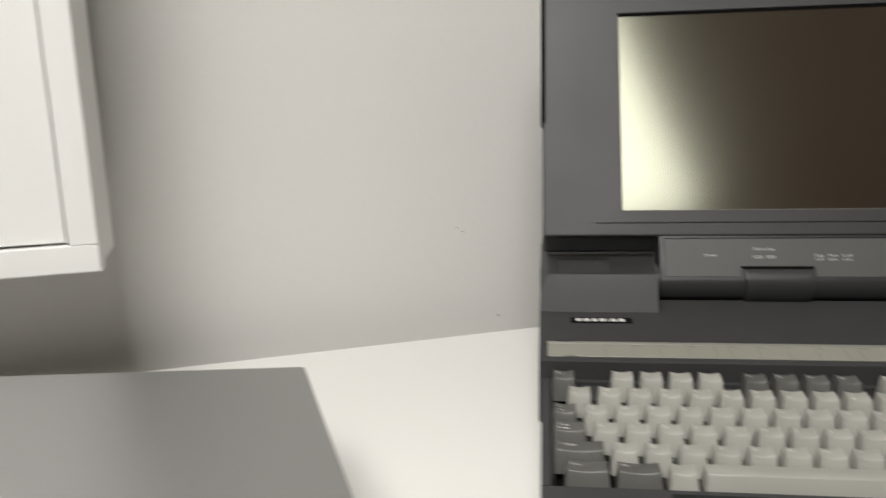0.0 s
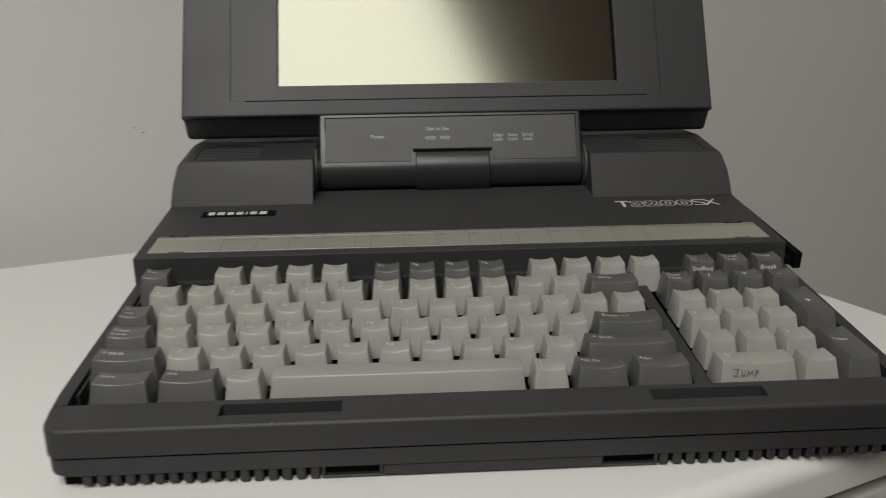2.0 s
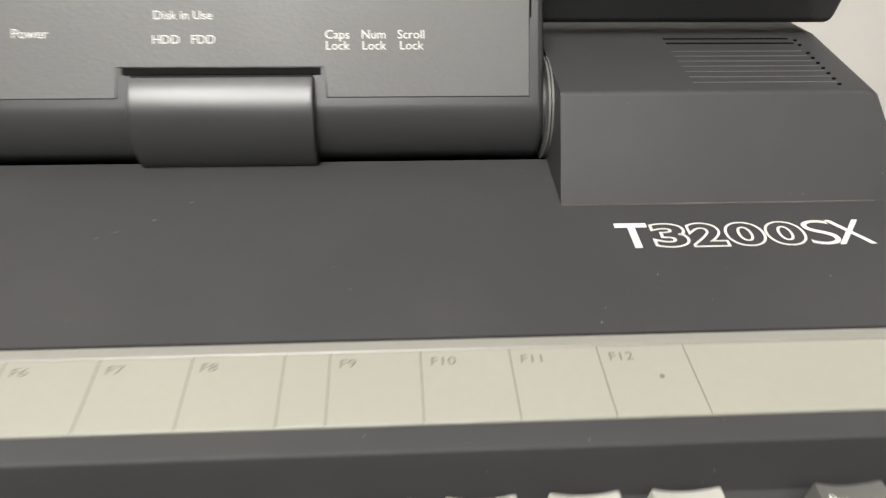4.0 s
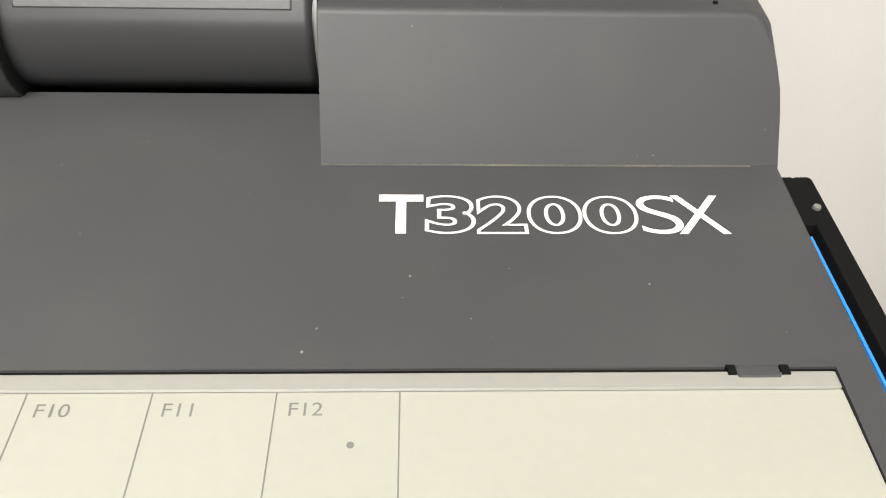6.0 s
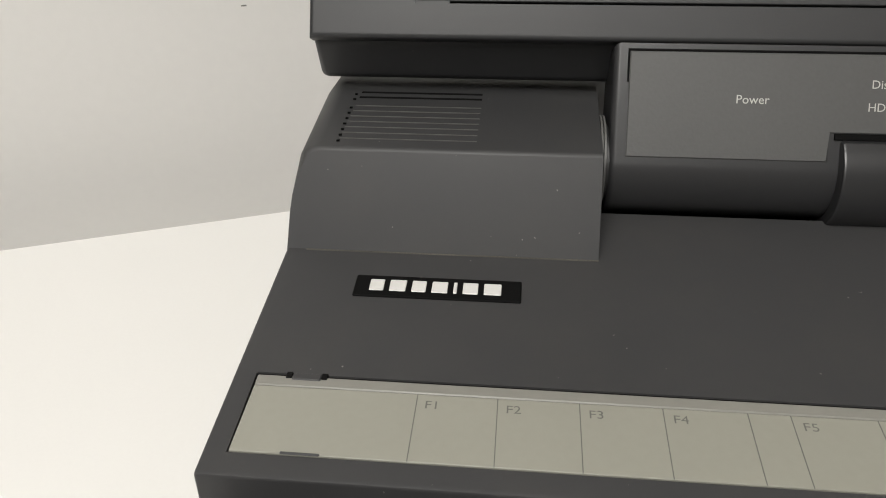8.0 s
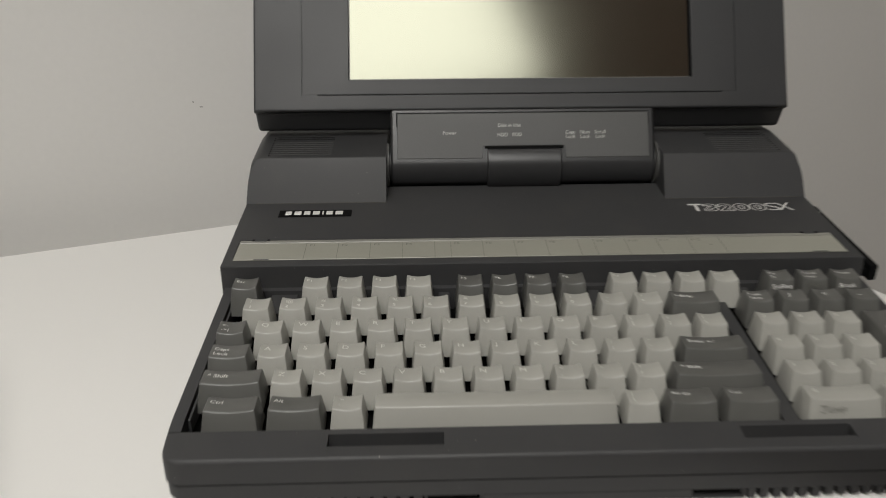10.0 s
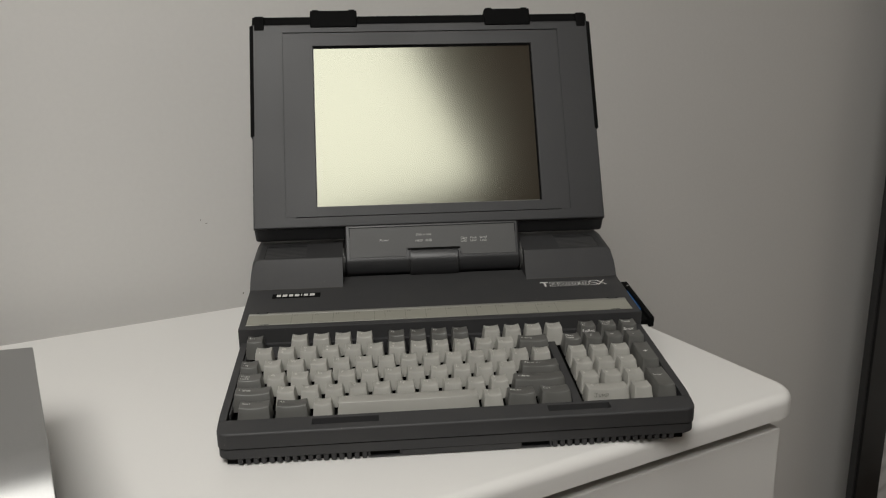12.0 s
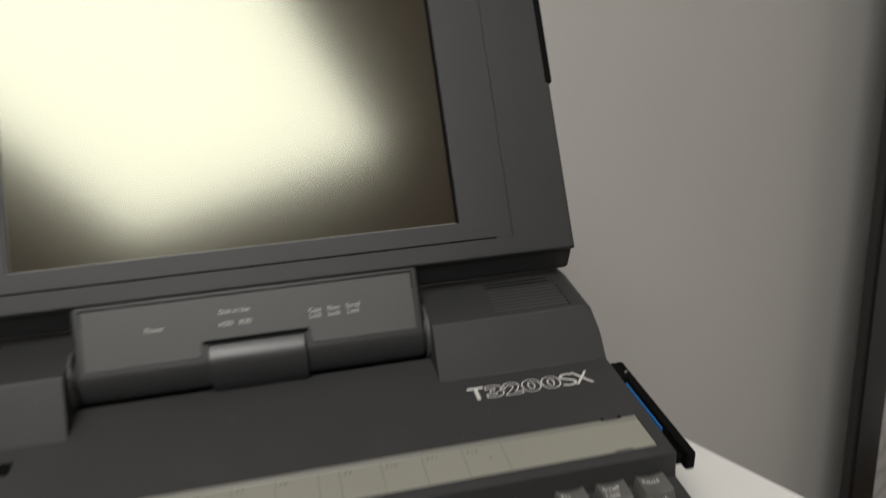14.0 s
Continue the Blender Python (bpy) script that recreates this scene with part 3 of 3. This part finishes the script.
def nameplate():
    b = bmesh.new()
    m = on_deck(-0.1384, 0.1886)
    add_box(b, (-0.0232, -0.0004, -0.0005), (0.0232, 0.0084, 0.0006), 0.0003, 1, m)
    ob = part("nameplate", b, RUBBER_AND_SHADE, LAP, "small black plate with white block marks")
    x = -0.0190
    for width in (0.0050, 0.0056, 0.0050, 0.0054, 0.0020, 0.0052, 0.0058):
        part("mark_block", add_box(bmesh.new(), (x, 0.0017, 0.0), (x + width - 0.0008, 0.0066, 0.0008), 0.0003, 1, m), SILVERP, ob)
        x += width + 0.0006


nameplate()


def model_number():
    """The model number on the right of the deck: plain T, S, X and double-lined figures."""
    lift = 0.00022
    ob = tagged(new("model_number"), "white printed model number")
    ob.parent = LAP
    base = 0.1884
    h = 0.0106
    x = 0.1040
    for ch, w, plain in (("T", 0.0088, True), ("3", 0.0098, False), ("2", 0.0098, False), ("0", 0.0108, False), ("0", 0.0108, False), ("S", 0.0084, True), ("X", 0.0102, True)):
        if ch == "X":
            x -= 0.0015
        g = lettering(ch, 0.01, Matrix.Identity(4), bold={"T": 0.00022, "S": -0.00012, "X": -0.00002}.get(ch, 0.0), smooth=10)
        xs = [v.co.x for v in g.verts]
        ys = [v.co.y for v in g.verts]
        fit = on_deck(x, base, lift) @ Matrix.Diagonal(((w - (0.0002 if plain else 0.0012)) / (max(xs) - min(xs)), (h - (0 if plain else 0.0008)) / (max(ys) - min(ys)), 1, 1)) @ Matrix.Translation((-min(xs), -min(ys), 0))
        if plain:
            g.transform(fit)
            part("letter", g, SILVERP, ob, smooth=0)
        else:
            g.free()
            o = lettering(ch, 0.01, Matrix.Identity(4), bold=0.00038, outline=0.00022, smooth=10)
            xs = [v.co.x for v in o.verts]
            ys = [v.co.y for v in o.verts]
            fit = on_deck(x, base, lift - 0.0001) @ Matrix.Diagonal((w / (max(xs) - min(xs)), h / (max(ys) - min(ys)), 0.15, 1)) @ Matrix.Translation((-min(xs), -min(ys), 0))
            o.transform(fit)
            part("figure", o, SILVERP, ob, smooth=0)
        x += w + 0.0000


model_number()

# ---- lid ----
K = Vector((0.0, 0.404, 0.915)).normalized()
BACK = Vector((0.0, K.z, -K.y))
LIDM4 = Matrix(((1, 0, 0, 0), (0, K.y, BACK.y, 0.2449), (0, K.z, BACK.z, 0.1251), (0, 0, 0, 1)))   # local x, s up the lid, n to the back


def ring(o, c, z0, z1):
    """A flat frame between an outer and an inner rectangle, front at z0 and back at z1."""
    b = bmesh.new()
    def loop(q, z):
        return [b.verts.new((x, y, z)) for x, y in ((q[0], q[1]), (q[2], q[1]), (q[2], q[3]), (q[0], q[3]))]
    fo, fi, bo, bi = loop(o, z0), loop(c, z0), loop(o, z1), loop(c, z1)
    for k in range(4):
        n = (k + 1) % 4
        for quad in ((fo[k], fo[n], fi[n], fi[k]), (bo[k], bo[n], bi[n], bi[k]), (fo[k], fo[n], bo[n], bo[k]), (fi[k], fi[n], bi[n], bi[k])):
            b.faces.new(quad)
    bmesh.ops.recalc_face_normals(b, faces=b.faces)
    return b


def lid():
    w, H = 0.1830, 0.2330
    x0, x1, s0, s1 = -0.1184, 0.1174, 0.0217, 0.1975
    ix0, ix1, is0, is1 = -0.1505, 0.1480, 0.0105, 0.2130
    shell = prism([(0.0, 0.0046), (-0.0100, 0.0165), (-0.0060, 0.0300), (H - 0.0002, 0.0300), (H - 0.0002, 0.0046)], -w, w, r=0.0024, seg=3)
    shell.transform(LIDM4)
    ob = part("lid", shell, LIDM, LAP, "open charcoal lid with a step round the screen")
    top = H - 0.0108
    f = ring((-w, 0.0, w, top), (ix0, is0, ix1, is1), 0.0, 0.006)
    rim = [e for e in f.edges if all(v.co.z < 1e-6 for v in e.verts) and (all(abs(abs(v.co.x) - w) < 1e-6 for v in e.verts) or all(v.co.y < 1e-6 for v in e.verts))]
    bevel(f, rim, 0.0016, 3)
    f.transform(LIDM4)
    part("bezel_border", f, LIDM, ob)
    d, q = 0.0009, 0.0003
    g = ring((ix0 + q, is0 + 0.0007, ix1 - q, is1 - q), (x0, s0, x1, s1), d, 0.0055)
    bevel(g, [e for e in g.edges if all(abs(v.co.z - d) < 1e-6 for v in e.verts) and len(e.link_faces) == 2 and any(abs(fc.normal.z) < 0.5 for fc in e.link_faces)], 0.0005, 2)
    g.transform(LIDM4)
    part("screen_frame", g, LIDM, ob)
    groove = bmesh.new()
    add_box(groove, (ix0, is0, 0.0045), (ix1, is1, 0.0052), 0, 1)
    groove.transform(LIDM4)
    part("groove", groove, LIDM, ob)
    for lo, hi in (((ix0 - 0.0002, is0, 0.0007), (ix0 + 0.0006, is1, 0.0046)), ((ix1 - 0.0006, is0, 0.0003), (ix1 + 0.0002, is1, 0.0046)),
                   ((ix0 + 0.0006, is0 - 0.0002, 0.0007), (ix0 + 0.0105, is0 + 0.0009, 0.0046)), ((ix1 - 0.0105, is0 - 0.0002, 0.0007), (ix1 - 0.0006, is0 + 0.0009, 0.0046))):
        soft = box(lo, hi)
        soft.transform(LIDM4)
        part("frame_fillet", soft, LIDM, ob)
    glass = bmesh.new()
    add_box(glass, (x0 + 0.0001, s0 + 0.0001, 0.0034), (x1 - 0.0001, s1 - 0.0001, 0.0044), 0.0, 1)
    glass.transform(LIDM4)
    part("screen", glass, SCREEN, ob, "dark brown satin display glass, switched off")
    # Left and bottom glass edges get pale strips as a painted glint.
    for name, mat, word, spans in (("screen_gasket", RUBBER_AND_SHADE, "black gasket beside the glass", (((x0, s1 - 0.0018), (x1, s1)), ((x1 - 0.0016, s0), (x1, s1 - 0.0018)))),
                                   ("glass_edge_glint", CLEAR, "pale strip painted as the light on the glass edge", (((x0, s0), (x1 - 0.0016, s0 + 0.0006)), ((x0, s0 + 0.0006), (x0 + 0.0006, s1 - 0.0018))))):
        edge = bmesh.new()
        for lo, hi in spans:
            add_box(edge, (lo[0], lo[1], 0.0026), (hi[0], hi[1], 0.0034), 0, 1)
        edge.transform(LIDM4)
        part(name, edge, mat, ob, word)
    t = bmesh.new()
    add_box(t, (-w + 0.001, top, 0.003), (w - 0.001, H - 0.0012, 0.0056), 0, 1)
    t.transform(LIDM4)
    part("top_channel", t, RUBBER_AND_SHADE, ob, "dark channel along the top edge")
    for xa in (-0.1205, 0.0680):
        l = bmesh.new()
        add_box(l, (xa, top - 0.004, -0.0016), (xa + 0.0500, H + 0.004, 0.012), 0.0012, 2)
        add_box(l, (xa + 0.002, H + 0.0030, 0.001), (xa + 0.009, H + 0.0062, 0.008), 0.0006, 1)
        add_box(l, (xa + 0.041, H + 0.0030, 0.001), (xa + 0.048, H + 0.0062, 0.008), 0.0006, 1)
        l.transform(LIDM4)
        part("lid_latch", l, RUBBER_AND_SHADE, ob, "black sliding latch on the top edge")
    for s in (-1, 1):
        p = bmesh.new()
        a, c = sorted((s * 0.1690, s * 0.1800))
        add_box(p, (a, top - 0.007, -0.0010), (c, H - 0.001, 0.004), 0.0020, 2)
        p.transform(LIDM4)
        part("bumper", p, RUBBER_AND_SHADE, ob, "black rubber bumper")
        e = bmesh.new()
        a, c = sorted((s * 0.1804, s * 0.1846))
        add_box(e, (a, 0.0985, -0.0004), (c, H - 0.012, 0.012), 0.0006, 1)
        e.transform(LIDM4)
        part("side_rail", e, RUBBER_AND_SHADE, ob, "black rail on the side edge")


lid()


def hinge_neck():
    def lp(s, n=0.0):
        q = LIDM4 @ Vector((0, s, n))
        return q.y, q.z
    cy, cz, r = 0.2442, 0.0868, 0.0152
    prof = [lp(-0.0002)] + arc(cy, cz, r, 156, 268, 18) + [(0.255, 0.0752), lp(-0.0002, 0.022)]
    b = prism(prof, -0.0907, 0.0897, ends=0.0020, seg=3)
    ob = part("hinge_neck", b, GLOSSY, LAP, "smooth dark hinge barrel")
    pl = bmesh.new()
    f = -0.0007
    x0, x1, a0, a1, cut = -0.0860, 0.0854, -0.0335, -0.0026, 0.0285
    outline = [(x0, a0), (-cut, a0), (-cut, -0.0246), (cut, -0.0246), (cut, a0), (x1, a0), (x1, a1), (x0, a1)]
    lo = [pl.verts.new((x, y, f)) for x, y in outline]
    hi = [pl.verts.new((x, y, 0.001)) for x, y in outline]
    front = pl.faces.new(lo)
    for i in range(8):
        pl.faces.new((lo[i], hi[i], hi[(i + 1) % 8], lo[(i + 1) % 8]))
    bevel(pl, front.edges, 0.0003, 1)
    pl.transform(LIDM4)
    p = part("indicator_panel", pl, PANEL, ob, "grainy grey indicator panel")
    seam = bmesh.new()
    add_box(seam, (x0 - 0.0006, a0 - 0.0005, -0.00012), (x1 + 0.0006, a1 + 0.0008, 0.0005), 0, 1)
    seam.transform(LIDM4)
    part("panel_seam", seam, RUBBER_AND_SHADE, ob)
    flip = LIDM4 @ Matrix.Diagonal((1, 1, -1, 1))
    for text, x, s, size in (("Power", -0.0505, -0.0148, 0.0036), ("Disk in Use", -0.0098, -0.0098, 0.0034), ("HDD   FDD", -0.0098, -0.0163, 0.0034),
                             ("Caps", 0.0318, -0.0150, 0.0034), ("Lock", 0.0318, -0.0180, 0.0034), ("Num", 0.0418, -0.0150, 0.0034), ("Lock", 0.0418, -0.0180, 0.0034), ("Scroll", 0.0522, -0.0150, 0.0034), ("Lock", 0.0522, -0.0180, 0.0034)):
        part("panel_word", lettering(text, size, flip @ Matrix.Translation((x, s - 0.0024, 0.00078)), 1.0, align="CENTER"), LEGENDP, p, smooth=0)
    cy, cz, rb = 0.2418, 0.0870, 0.0171
    prof = [lp(-0.0262, 0.0015)] + arc(cy, cz, rb, 128, 264, 18) + [(0.252, 0.0735), lp(-0.0262, 0.012)]
    c = prism(prof, -0.0250, 0.0252, ends=0.0010)
    part("latch_cover", c, GLOSSY, ob, "smooth rounded hinge cover")
    g = bmesh.new()
    add_box(g, (-0.0268, -0.0270, -0.0009), (0.0270, -0.0252, 0.0008), 0, 1)
    g.transform(LIDM4)
    part("cover_gap", g, RUBBER_AND_SHADE, ob)
    # Black liner in the trough, painting in the shadow below the barrel.
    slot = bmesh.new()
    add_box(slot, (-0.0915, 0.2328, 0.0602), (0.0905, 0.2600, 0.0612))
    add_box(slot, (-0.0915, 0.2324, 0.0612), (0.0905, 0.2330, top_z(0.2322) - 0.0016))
    part("hinge_slot_shade", slot, RUBBER_AND_SHADE, ob, "black liner painted as the shade in the slot under the hinge barrel", smooth=0)


hinge_neck()

# ---- keys ----
P = 0.01905
KEYBOARD = tagged(new("keyboard"), "grey keyboard with light and dark keys")
KEYBOARD.parent = LAP
KEYBOARD.empty_display_size = 0.02


def key_mesh(w, d, h, dark, words, tilt, back=0.0):
    """One keycap: sloping sides, a dished top, legends as thin print on the top."""
    b = bmesh.new()
    bw, bd = w - 0.0025, d - 0.0014
    tw, td = w - 0.0058, d - 0.0078
    ty = 0.0022 + back
    nx, ny = 6, 2
    dish = 0.0013 if w < 0.05 else 0.0002

    def top_at(x, y):
        u = max(-1, min(1, 2 * x / tw))
        return h + dish * (abs(u) ** 2 - 1) + (y - ty) * math.tan(tilt)
    grid = [[b.verts.new((-tw / 2 + tw * i / nx, ty - td / 2 + td * j / ny, 0)) for i in range(nx + 1)] for j in range(ny + 1)]
    for row in grid:
        for v in row:
            v.co.z = top_at(v.co.x, v.co.y)
    for j in range(ny):
        for i in range(nx):
            b.faces.new((grid[j][i], grid[j][i + 1], grid[j + 1][i + 1], grid[j + 1][i]))
    ring = [grid[0][i] for i in range(nx + 1)] + [grid[j][nx] for j in range(1, ny + 1)] + [grid[ny][i] for i in range(nx - 1, -1, -1)] + [grid[j][0] for j in range(ny - 1, 0, -1)]
    low = []
    for v in ring:
        low.append(b.verts.new((v.co.x / tw * bw, (v.co.y - ty) / td * bd, 0)))
    n = len(ring)
    for i in range(n):
        b.faces.new((ring[i], low[i], low[(i + 1) % n], ring[(i + 1) % n]))
    bmesh.ops.recalc_face_normals(b, faces=b.faces)
    border = [e for e in b.edges if e.verts[0] in ring and e.verts[1] in ring and any(f.normal.z < 0.6 for f in e.link_faces)]
    corners = [e for e in b.edges if (e.verts[0] in low) != (e.verts[1] in low) and any(v in (grid[0][0], grid[0][nx], grid[ny][0], grid[ny][nx]) for v in e.verts)]
    bevel(b, border + corners, 0.0007, 2)
    for text, fx, fy, size in words:
        g = lettering(text, size, Matrix.Identity(4), 1.15)
        for v in g.verts:
            v.co.x += -tw / 2 + 0.0012 + fx * (tw - 0.0024)
            v.co.y += ty - td / 2 + fy * td
            v.co.z = top_at(v.co.x, v.co.y) + 0.00012
        merge(b, g, 1)
    return link_mesh("key", b, [KEYD if dark else KEYL, LEGEND if dark else LEGENDK], 40)


ROW_Y = {"F": 0.1142, "N": 0.0951, "Q": 0.0760, "A": 0.0570, "Z": 0.0380, "S": 0.0192}
TILT = {"F": -1, "N": -1, "Q": -2, "A": -4, "Z": -6, "S": -9}
HIGH = {"F": 0.0152, "N": 0.0146, "Q": 0.0138, "A": 0.0134, "Z": 0.0130, "S": 0.0130}
SEEN = {}


def sink(row):
    """The key plane is a little steeper than the rim: the front rows lie deeper."""
    return 0.0032 * (ROW_Y["F"] - ROW_Y[row]) / (ROW_Y["F"] - ROW_Y["S"])


def key(row, x, units, words, dark=False, rows=1):
    sig = (row, units, words, dark, rows)
    if sig not in SEEN:
        SEEN[sig] = key_mesh(units * P, P * rows, HIGH[row], dark, words, radians(TILT[row] * 0.6), 0.0004)
    y = ROW_Y[row] - (P / 2 if rows == 2 else 0)
    ob = new("key", SEEN[sig])
    ob.parent = KEYBOARD
    ob.matrix_basis = Matrix.Translation((x, y, deck_z(y) - 0.0042 - sink(row))) @ Matrix.Rotation(SLOPE, 4, "X")
    return ob


def key_front(ob, row, x, up):
    """A frame on the sloping front of a key: x along it, up as a share of its height."""
    y0, y1 = -(P - 0.0014) / 2, 0.0026 - (P - 0.0078) / 2
    lean = math.atan2(HIGH[row], y1 - y0)
    m = ob.matrix_basis @ Matrix.Translation((x, y0 + (y1 - y0) * up, HIGH[row] * up)) @ Matrix.Rotation(lean, 4, "X")
    return m @ Matrix.Translation((0, 0, 0.0005))


def one(ch, size=0.0042):
    return ((ch, 0.08, 0.52, size),)


def two(up, down):
    return ((up, 0.10, 0.60, 0.0036), (down, 0.10, 0.14, 0.0036))


def small(a, b=""):
    return ((a, 0.02, 0.56, 0.0031),) + (((b, 0.02, 0.22, 0.0031),) if b else ())


F1X = -0.1295
key("F", -0.1682, 1, small("Esc"), True)
for i in range(12):
    x = F1X + (i + 0.5 * (i // 4)) * P
    key("F", x, 1, small("F%d" % (i + 1)), 4 <= i < 8)
for x, a, c in ((0.1300, "Prt", "Sc"), (0.1491, "Scroll", "Lock"), (0.1681, "Pause", "")):
    ob = key("F", x, 1, small(a, c), True)
    word = {"Prt": "SysReq", "Pause": "Break"}.get(a)
    if word:
        part("front_legend", lettering(word, 0.0036, key_front(ob, "F", -0.0058, 0.66), 1.1), LEGEND, KEYBOARD, smooth=0)
    else:
        scrawl = bmesh.new()
        for k in (((0.0, 1.0), (0.5, 0.5), (1.0, 1.0)), ((0.5, 0.5), (0.4, -0.2)), ((1.3, 0.4), (1.9, 0.5), (1.5, 0.0), (2.1, 0.1)), ((2.4, 0.7), (2.9, 0.6), (2.5, 0.0))):
            merge(scrawl, polyline([(px * 0.0026, py * 0.0026) for px, py in k], 0.0005, key_front(ob, "F", -0.0042, 0.68)))
        part("pen_scrawl", scrawl, PEN, KEYBOARD, "dark pen scrawl on a key front")
X1 = -0.1585
for i, (u, d) in enumerate(zip("!@#$%^&*()_+", "1234567890-=")):
    key("N", X1 + i * P, 1, two(u, d))
key("N", X1 + 11 * P + 1.32 * P, 1.6, (("<-BkSp", 0.02, 0.5, 0.0031),), True)
for i, ch in enumerate("QWERTYUIOP"):
    key("Q", X1 + (0.5 + i) * P, 1, one(ch))
for i, (u, d) in enumerate((("{", "["), ("}", "]"), ("|", "\\"))):
    key("Q", X1 + (10.5 + i) * P, 1, two(u, d))
for i, ch in enumerate("ASDFGHJKL"):
    key("A", X1 + (0.75 + i) * P, 1, one(ch))
for i, (u, d) in enumerate(((":", ";"), ('"', "'"))):
    key("A", X1 + (9.75 + i) * P, 1, two(u, d))
key("A", X1 + (10.75 + 1.46) * P, 1.9, (("Enter <-'", 0.05, 0.5, 0.0034),), True)
for i, ch in enumerate("ZXCVBNM"):
    key("Z", X1 + (1.25 + i) * P, 1, one(ch))
for i, (u, d) in enumerate((("<", ","), (">", "."), ("?", "/"))):
    key("Z", X1 + (8.25 + i) * P, 1, two(u, d))
key("Z", X1 + (10.25 + 1.72) * P, 2.4, (("^ Shift", 0.05, 0.5, 0.0034),), True)
key("Q", -0.1682, 1.0, small("<-", "->|"), True)
key("A", -0.1656, 1.25, small("Caps", "Lock"), True)
key("Z", -0.1608, 1.75, (("^ Shift", 0.04, 0.5, 0.0034),), True)
key("S", -0.1571, 1.5, small("Ctrl"), True)
key("S", -0.1285, 1.5, small("Alt"), True)
key("S", -0.1047, 1, two("~", "`"))
key("S", -0.0381, 6, ())
key("S", 0.0286, 1, two("|", "\\"))
key("S", 0.0514, 1.38, small("Alt Gr"), True)
key("S", 0.0788, 1.46, small("Ctrl"), True)
C = (0.1112, 0.1303, 0.1493, 0.1684)
key("N", C[0], 1, small("Num", "Lock"), True)
for x, ch in zip(C[1:], "/*-"):
    key("N", x, 1, ((ch, 0.28, 0.36, 0.0060),), True)
for r, chars in (("Q", "789"), ("A", "456"), ("Z", "123")):
    for x, ch in zip(C, chars):
        key(r, x, 1, one(ch))
key("Q", C[3], 1, (("+", 0.34, 0.42, 0.0068),), True, 2)
key("Z", C[3], 1, small("Enter"), True, 2)
WIDE_KEY = key("S", (C[0] + C[1]) / 2, 2, one("0"))
key("S", C[2], 1, one("."))


def pen_note():
    """A word written by hand on the front of the wide pad key."""
    b = bmesh.new()
    s = 0.0032
    strokes = (((0.0, 1.0), (0.9, 1.0)), ((0.6, 1.0), (0.55, 0.1), (0.25, 0.0), (0.0, 0.2)),
               ((1.2, 0.75), (1.25, 0.1), (1.6, 0.1), (1.75, 0.75)), ((2.0, 0.05), (2.1, 0.75), (2.4, 0.3), (2.7, 0.75), (2.8, 0.05)),
               ((3.1, -0.1), (3.15, 0.8), (3.55, 0.75), (3.55, 0.4), (3.15, 0.35)))
    m = key_front(WIDE_KEY, "S", -0.0118, 0.55)
    for k in strokes:
        merge(b, polyline([(px * s, py * s) for px, py in k], 0.00032, m))
    part("handwritten_note", b, PEN, KEYBOARD, "word pencilled on a key")


pen_note()


def side_plate():
    """Black plate with a blue liner that stands out of the right side, level with the deck."""
    a = math.atan2(0.0606 - 0.0490, 0.221 - 0.140)
    m = Matrix.Translation((0, 0.140, 0.0490)) @ Matrix.Rotation(a, 4, "X")
    L = 0.0825
    m = m @ Matrix.Translation((0.199, L, 0)) @ Matrix.Rotation(radians(0.9), 4, "Z") @ Matrix.Translation((-0.199, -L, 0))
    b = bmesh.new()
    add_box(b, (0.1972, 0, -0.0105), (0.2022, L, 0), 0.0012, 2, m)
    add_box(b, (0.1880, L - 0.016, -0.0105), (0.1980, L, -0.0002), 0.0008, 2, m)
    add_box(b, (0.1842, 0.004, -0.0095), (0.1976, L - 0.002, -0.0045), 0.0003, 1, m)
    ob = part("side_plate", b, RUBBER_AND_SHADE, LAP, "black plate with a screw on the right side")
    c = bmesh.new()
    add_box(c, (0.1964, 0.024, -0.0050), (0.1971, L - 0.017, -0.0025), 0.0003, 1, m)
    part("blue_liner", c, BLUE, ob, "bright blue liner")
    d = bmesh.new()
    bmesh.ops.create_cone(d, cap_ends=True, radius1=0.0010, radius2=0.0008, depth=0.0008, segments=14)
    d.transform(m @ Matrix.Translation((0.1992, L - 0.011, 0.0002)))
    part("screw", d, STEEL, ob, "small steel screw")


side_plate()
